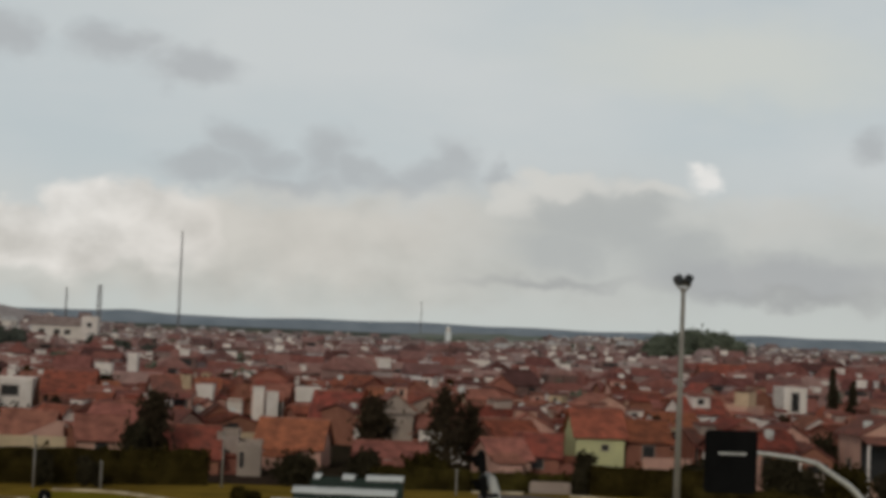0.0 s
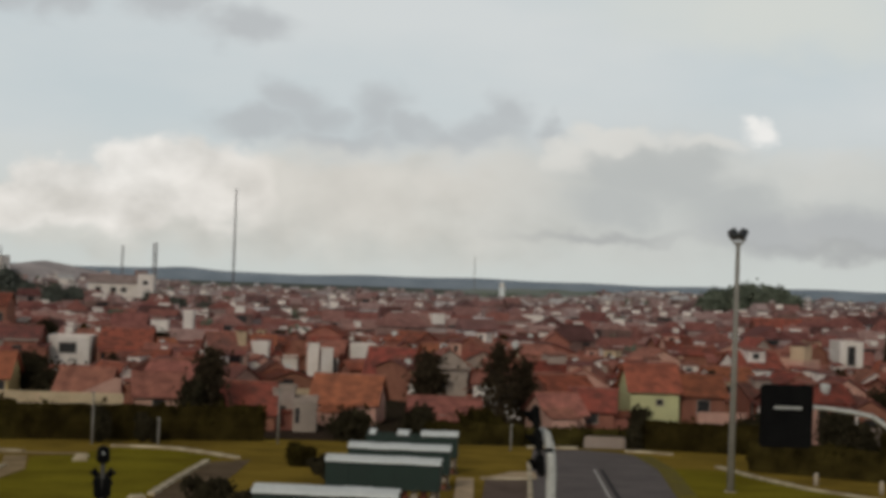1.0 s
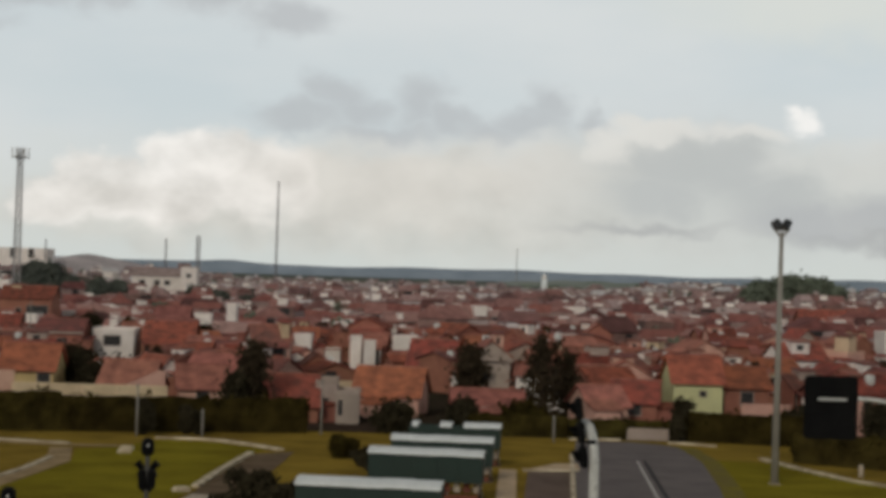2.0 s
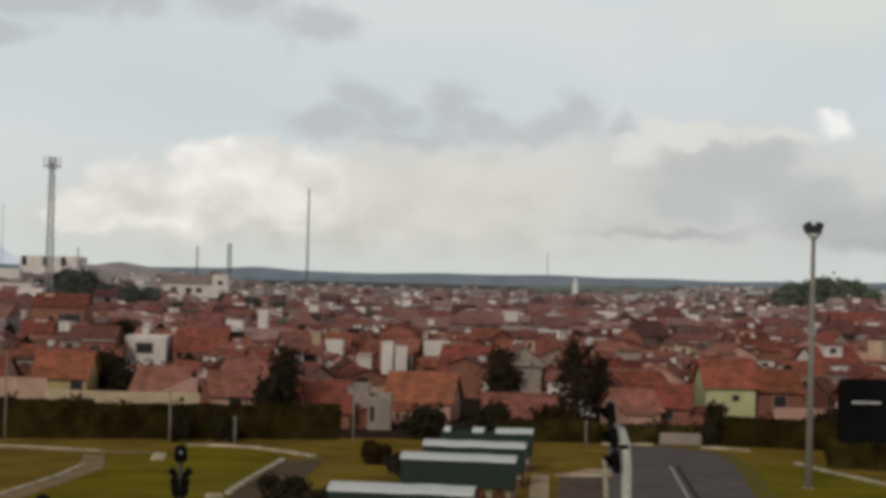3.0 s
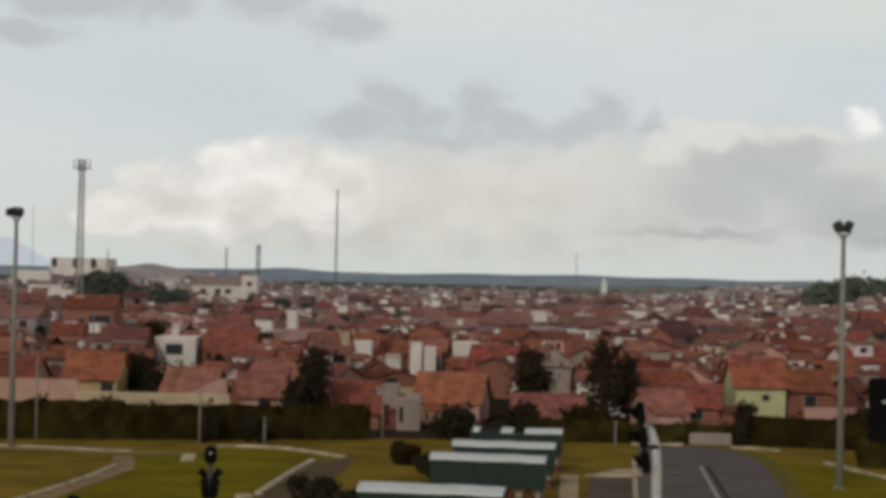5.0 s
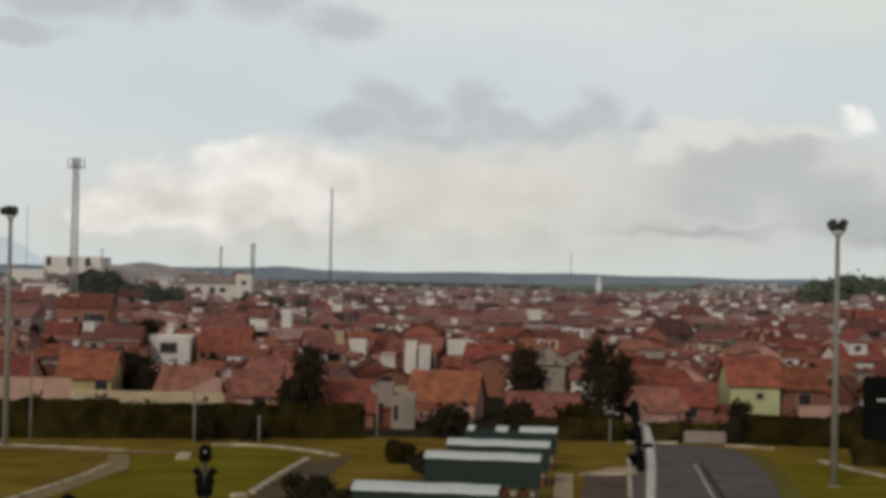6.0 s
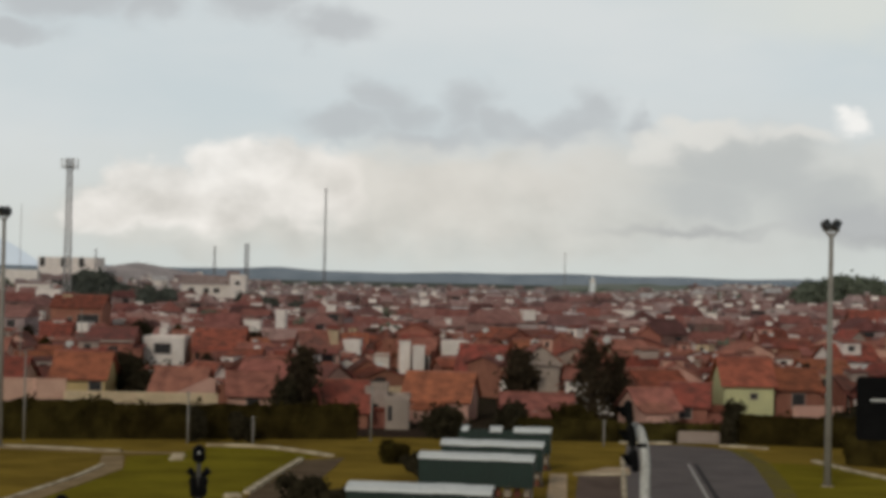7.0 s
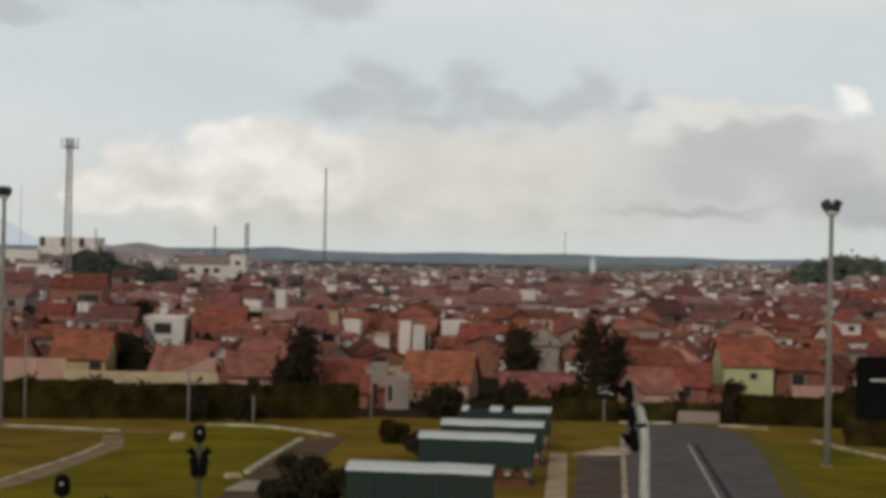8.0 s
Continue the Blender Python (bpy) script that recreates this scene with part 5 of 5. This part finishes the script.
    me = bpy.data.meshes.new(name)
    me.from_pydata(vs, [], fs)
    me.polygons.foreach_set("material_index", ms)
    for mt in (FAR_WALL, roofs, DARK, PAINT["white"]):
        me.materials.append(mt)
    tagged(new(name, me), label, "houses", kind="stuff")


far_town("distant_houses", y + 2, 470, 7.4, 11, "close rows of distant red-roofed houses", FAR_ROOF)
far_town("outlying_houses", 474, 760, 8.0, 13, "mauve-red roofs of the outer town, greyed as by haze", OUTER_ROOF)
far_town("remote_houses", 765, 1500, 11, 12, "remote red roofs greyed as by haze, pale walls towards the hills", REMOTE_ROOF)


def far_trees(name, n, y0, y1, seed, label):
    r = random.Random(seed)
    bm = bmesh.new()
    for _ in range(n):
        y = math.sqrt(r.uniform(y0 * y0, y1 * y1))
        x = r.uniform(-0.29, 0.36) * y
        if not free(x, y, 2) or (x < 0 and land(x, y) > 2):
            continue
        z, h = land(x, y), r.uniform(3.5, 6.5)
        w = h * r.uniform(0.5, 0.8)
        for k in range(4):
            leaves(bm, r, (x + r.uniform(-0.3, 0.3) * w, y + r.uniform(-0.3, 0.3) * w, z + h * r.uniform(0.45, 0.85)), (w * 0.35, w * 0.35, h * 0.2), 22, 0.55)
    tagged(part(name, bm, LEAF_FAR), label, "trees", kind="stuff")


far_trees("distant_trees", 520, 240, 1200, 21, "scattered dark garden trees among distant roofs")

# scrub and woods past the edge of the town
r = random.Random(31)
bm = bmesh.new()
for _ in range(900):
    wy = r.uniform(820, 2200)
    wx = r.uniform(-0.29, 0.37) * wy
    if wy < town_edge(wx) + 20:
        continue
    size = r.uniform(4, 9)
    vs = bmesh.ops.create_icosphere(bm, subdivisions=1, radius=size)["verts"]
    for v in vs:
        v.co *= 0.8 + 0.6 * noise.noise(v.co * 0.3 + Vector((wx, 0, 0)))
        v.co.z *= 0.45
        v.co += Vector((wx, wy, land(wx, wy) + size * 0.15))
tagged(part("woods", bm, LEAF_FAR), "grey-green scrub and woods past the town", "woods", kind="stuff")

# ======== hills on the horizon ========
# backdrop ridges glow in a flat colour that already holds the distance haze
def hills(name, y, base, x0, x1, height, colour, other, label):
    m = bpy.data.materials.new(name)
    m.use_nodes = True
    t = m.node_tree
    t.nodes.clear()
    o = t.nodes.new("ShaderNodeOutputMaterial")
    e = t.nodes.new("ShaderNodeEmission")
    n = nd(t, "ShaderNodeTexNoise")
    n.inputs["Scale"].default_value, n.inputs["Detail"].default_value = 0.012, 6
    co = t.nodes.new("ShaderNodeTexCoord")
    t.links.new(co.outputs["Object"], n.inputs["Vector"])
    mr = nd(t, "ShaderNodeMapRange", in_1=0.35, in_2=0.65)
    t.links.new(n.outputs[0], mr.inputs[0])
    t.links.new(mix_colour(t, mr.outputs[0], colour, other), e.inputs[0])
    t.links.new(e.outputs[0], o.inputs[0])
    bm = bmesh.new()
    cols = []
    k = 160
    for i in range(k + 1):
        x = x0 + (x1 - x0) * i / k
        top = height(x)
        cols.append([bm.verts.new(p) for p in ((x, y, base), (x, y + 40, base + (top - base) * 0.6), (x, y + 110, top), (x, y + 260, base))])
    for a, b in zip(cols, cols[1:]):
        for q in range(3):
            bm.faces.new((a[q], b[q], b[q + 1], a[q + 1])).smooth = True
    tagged(part(name, bm, m), label, "hills", kind="structure")


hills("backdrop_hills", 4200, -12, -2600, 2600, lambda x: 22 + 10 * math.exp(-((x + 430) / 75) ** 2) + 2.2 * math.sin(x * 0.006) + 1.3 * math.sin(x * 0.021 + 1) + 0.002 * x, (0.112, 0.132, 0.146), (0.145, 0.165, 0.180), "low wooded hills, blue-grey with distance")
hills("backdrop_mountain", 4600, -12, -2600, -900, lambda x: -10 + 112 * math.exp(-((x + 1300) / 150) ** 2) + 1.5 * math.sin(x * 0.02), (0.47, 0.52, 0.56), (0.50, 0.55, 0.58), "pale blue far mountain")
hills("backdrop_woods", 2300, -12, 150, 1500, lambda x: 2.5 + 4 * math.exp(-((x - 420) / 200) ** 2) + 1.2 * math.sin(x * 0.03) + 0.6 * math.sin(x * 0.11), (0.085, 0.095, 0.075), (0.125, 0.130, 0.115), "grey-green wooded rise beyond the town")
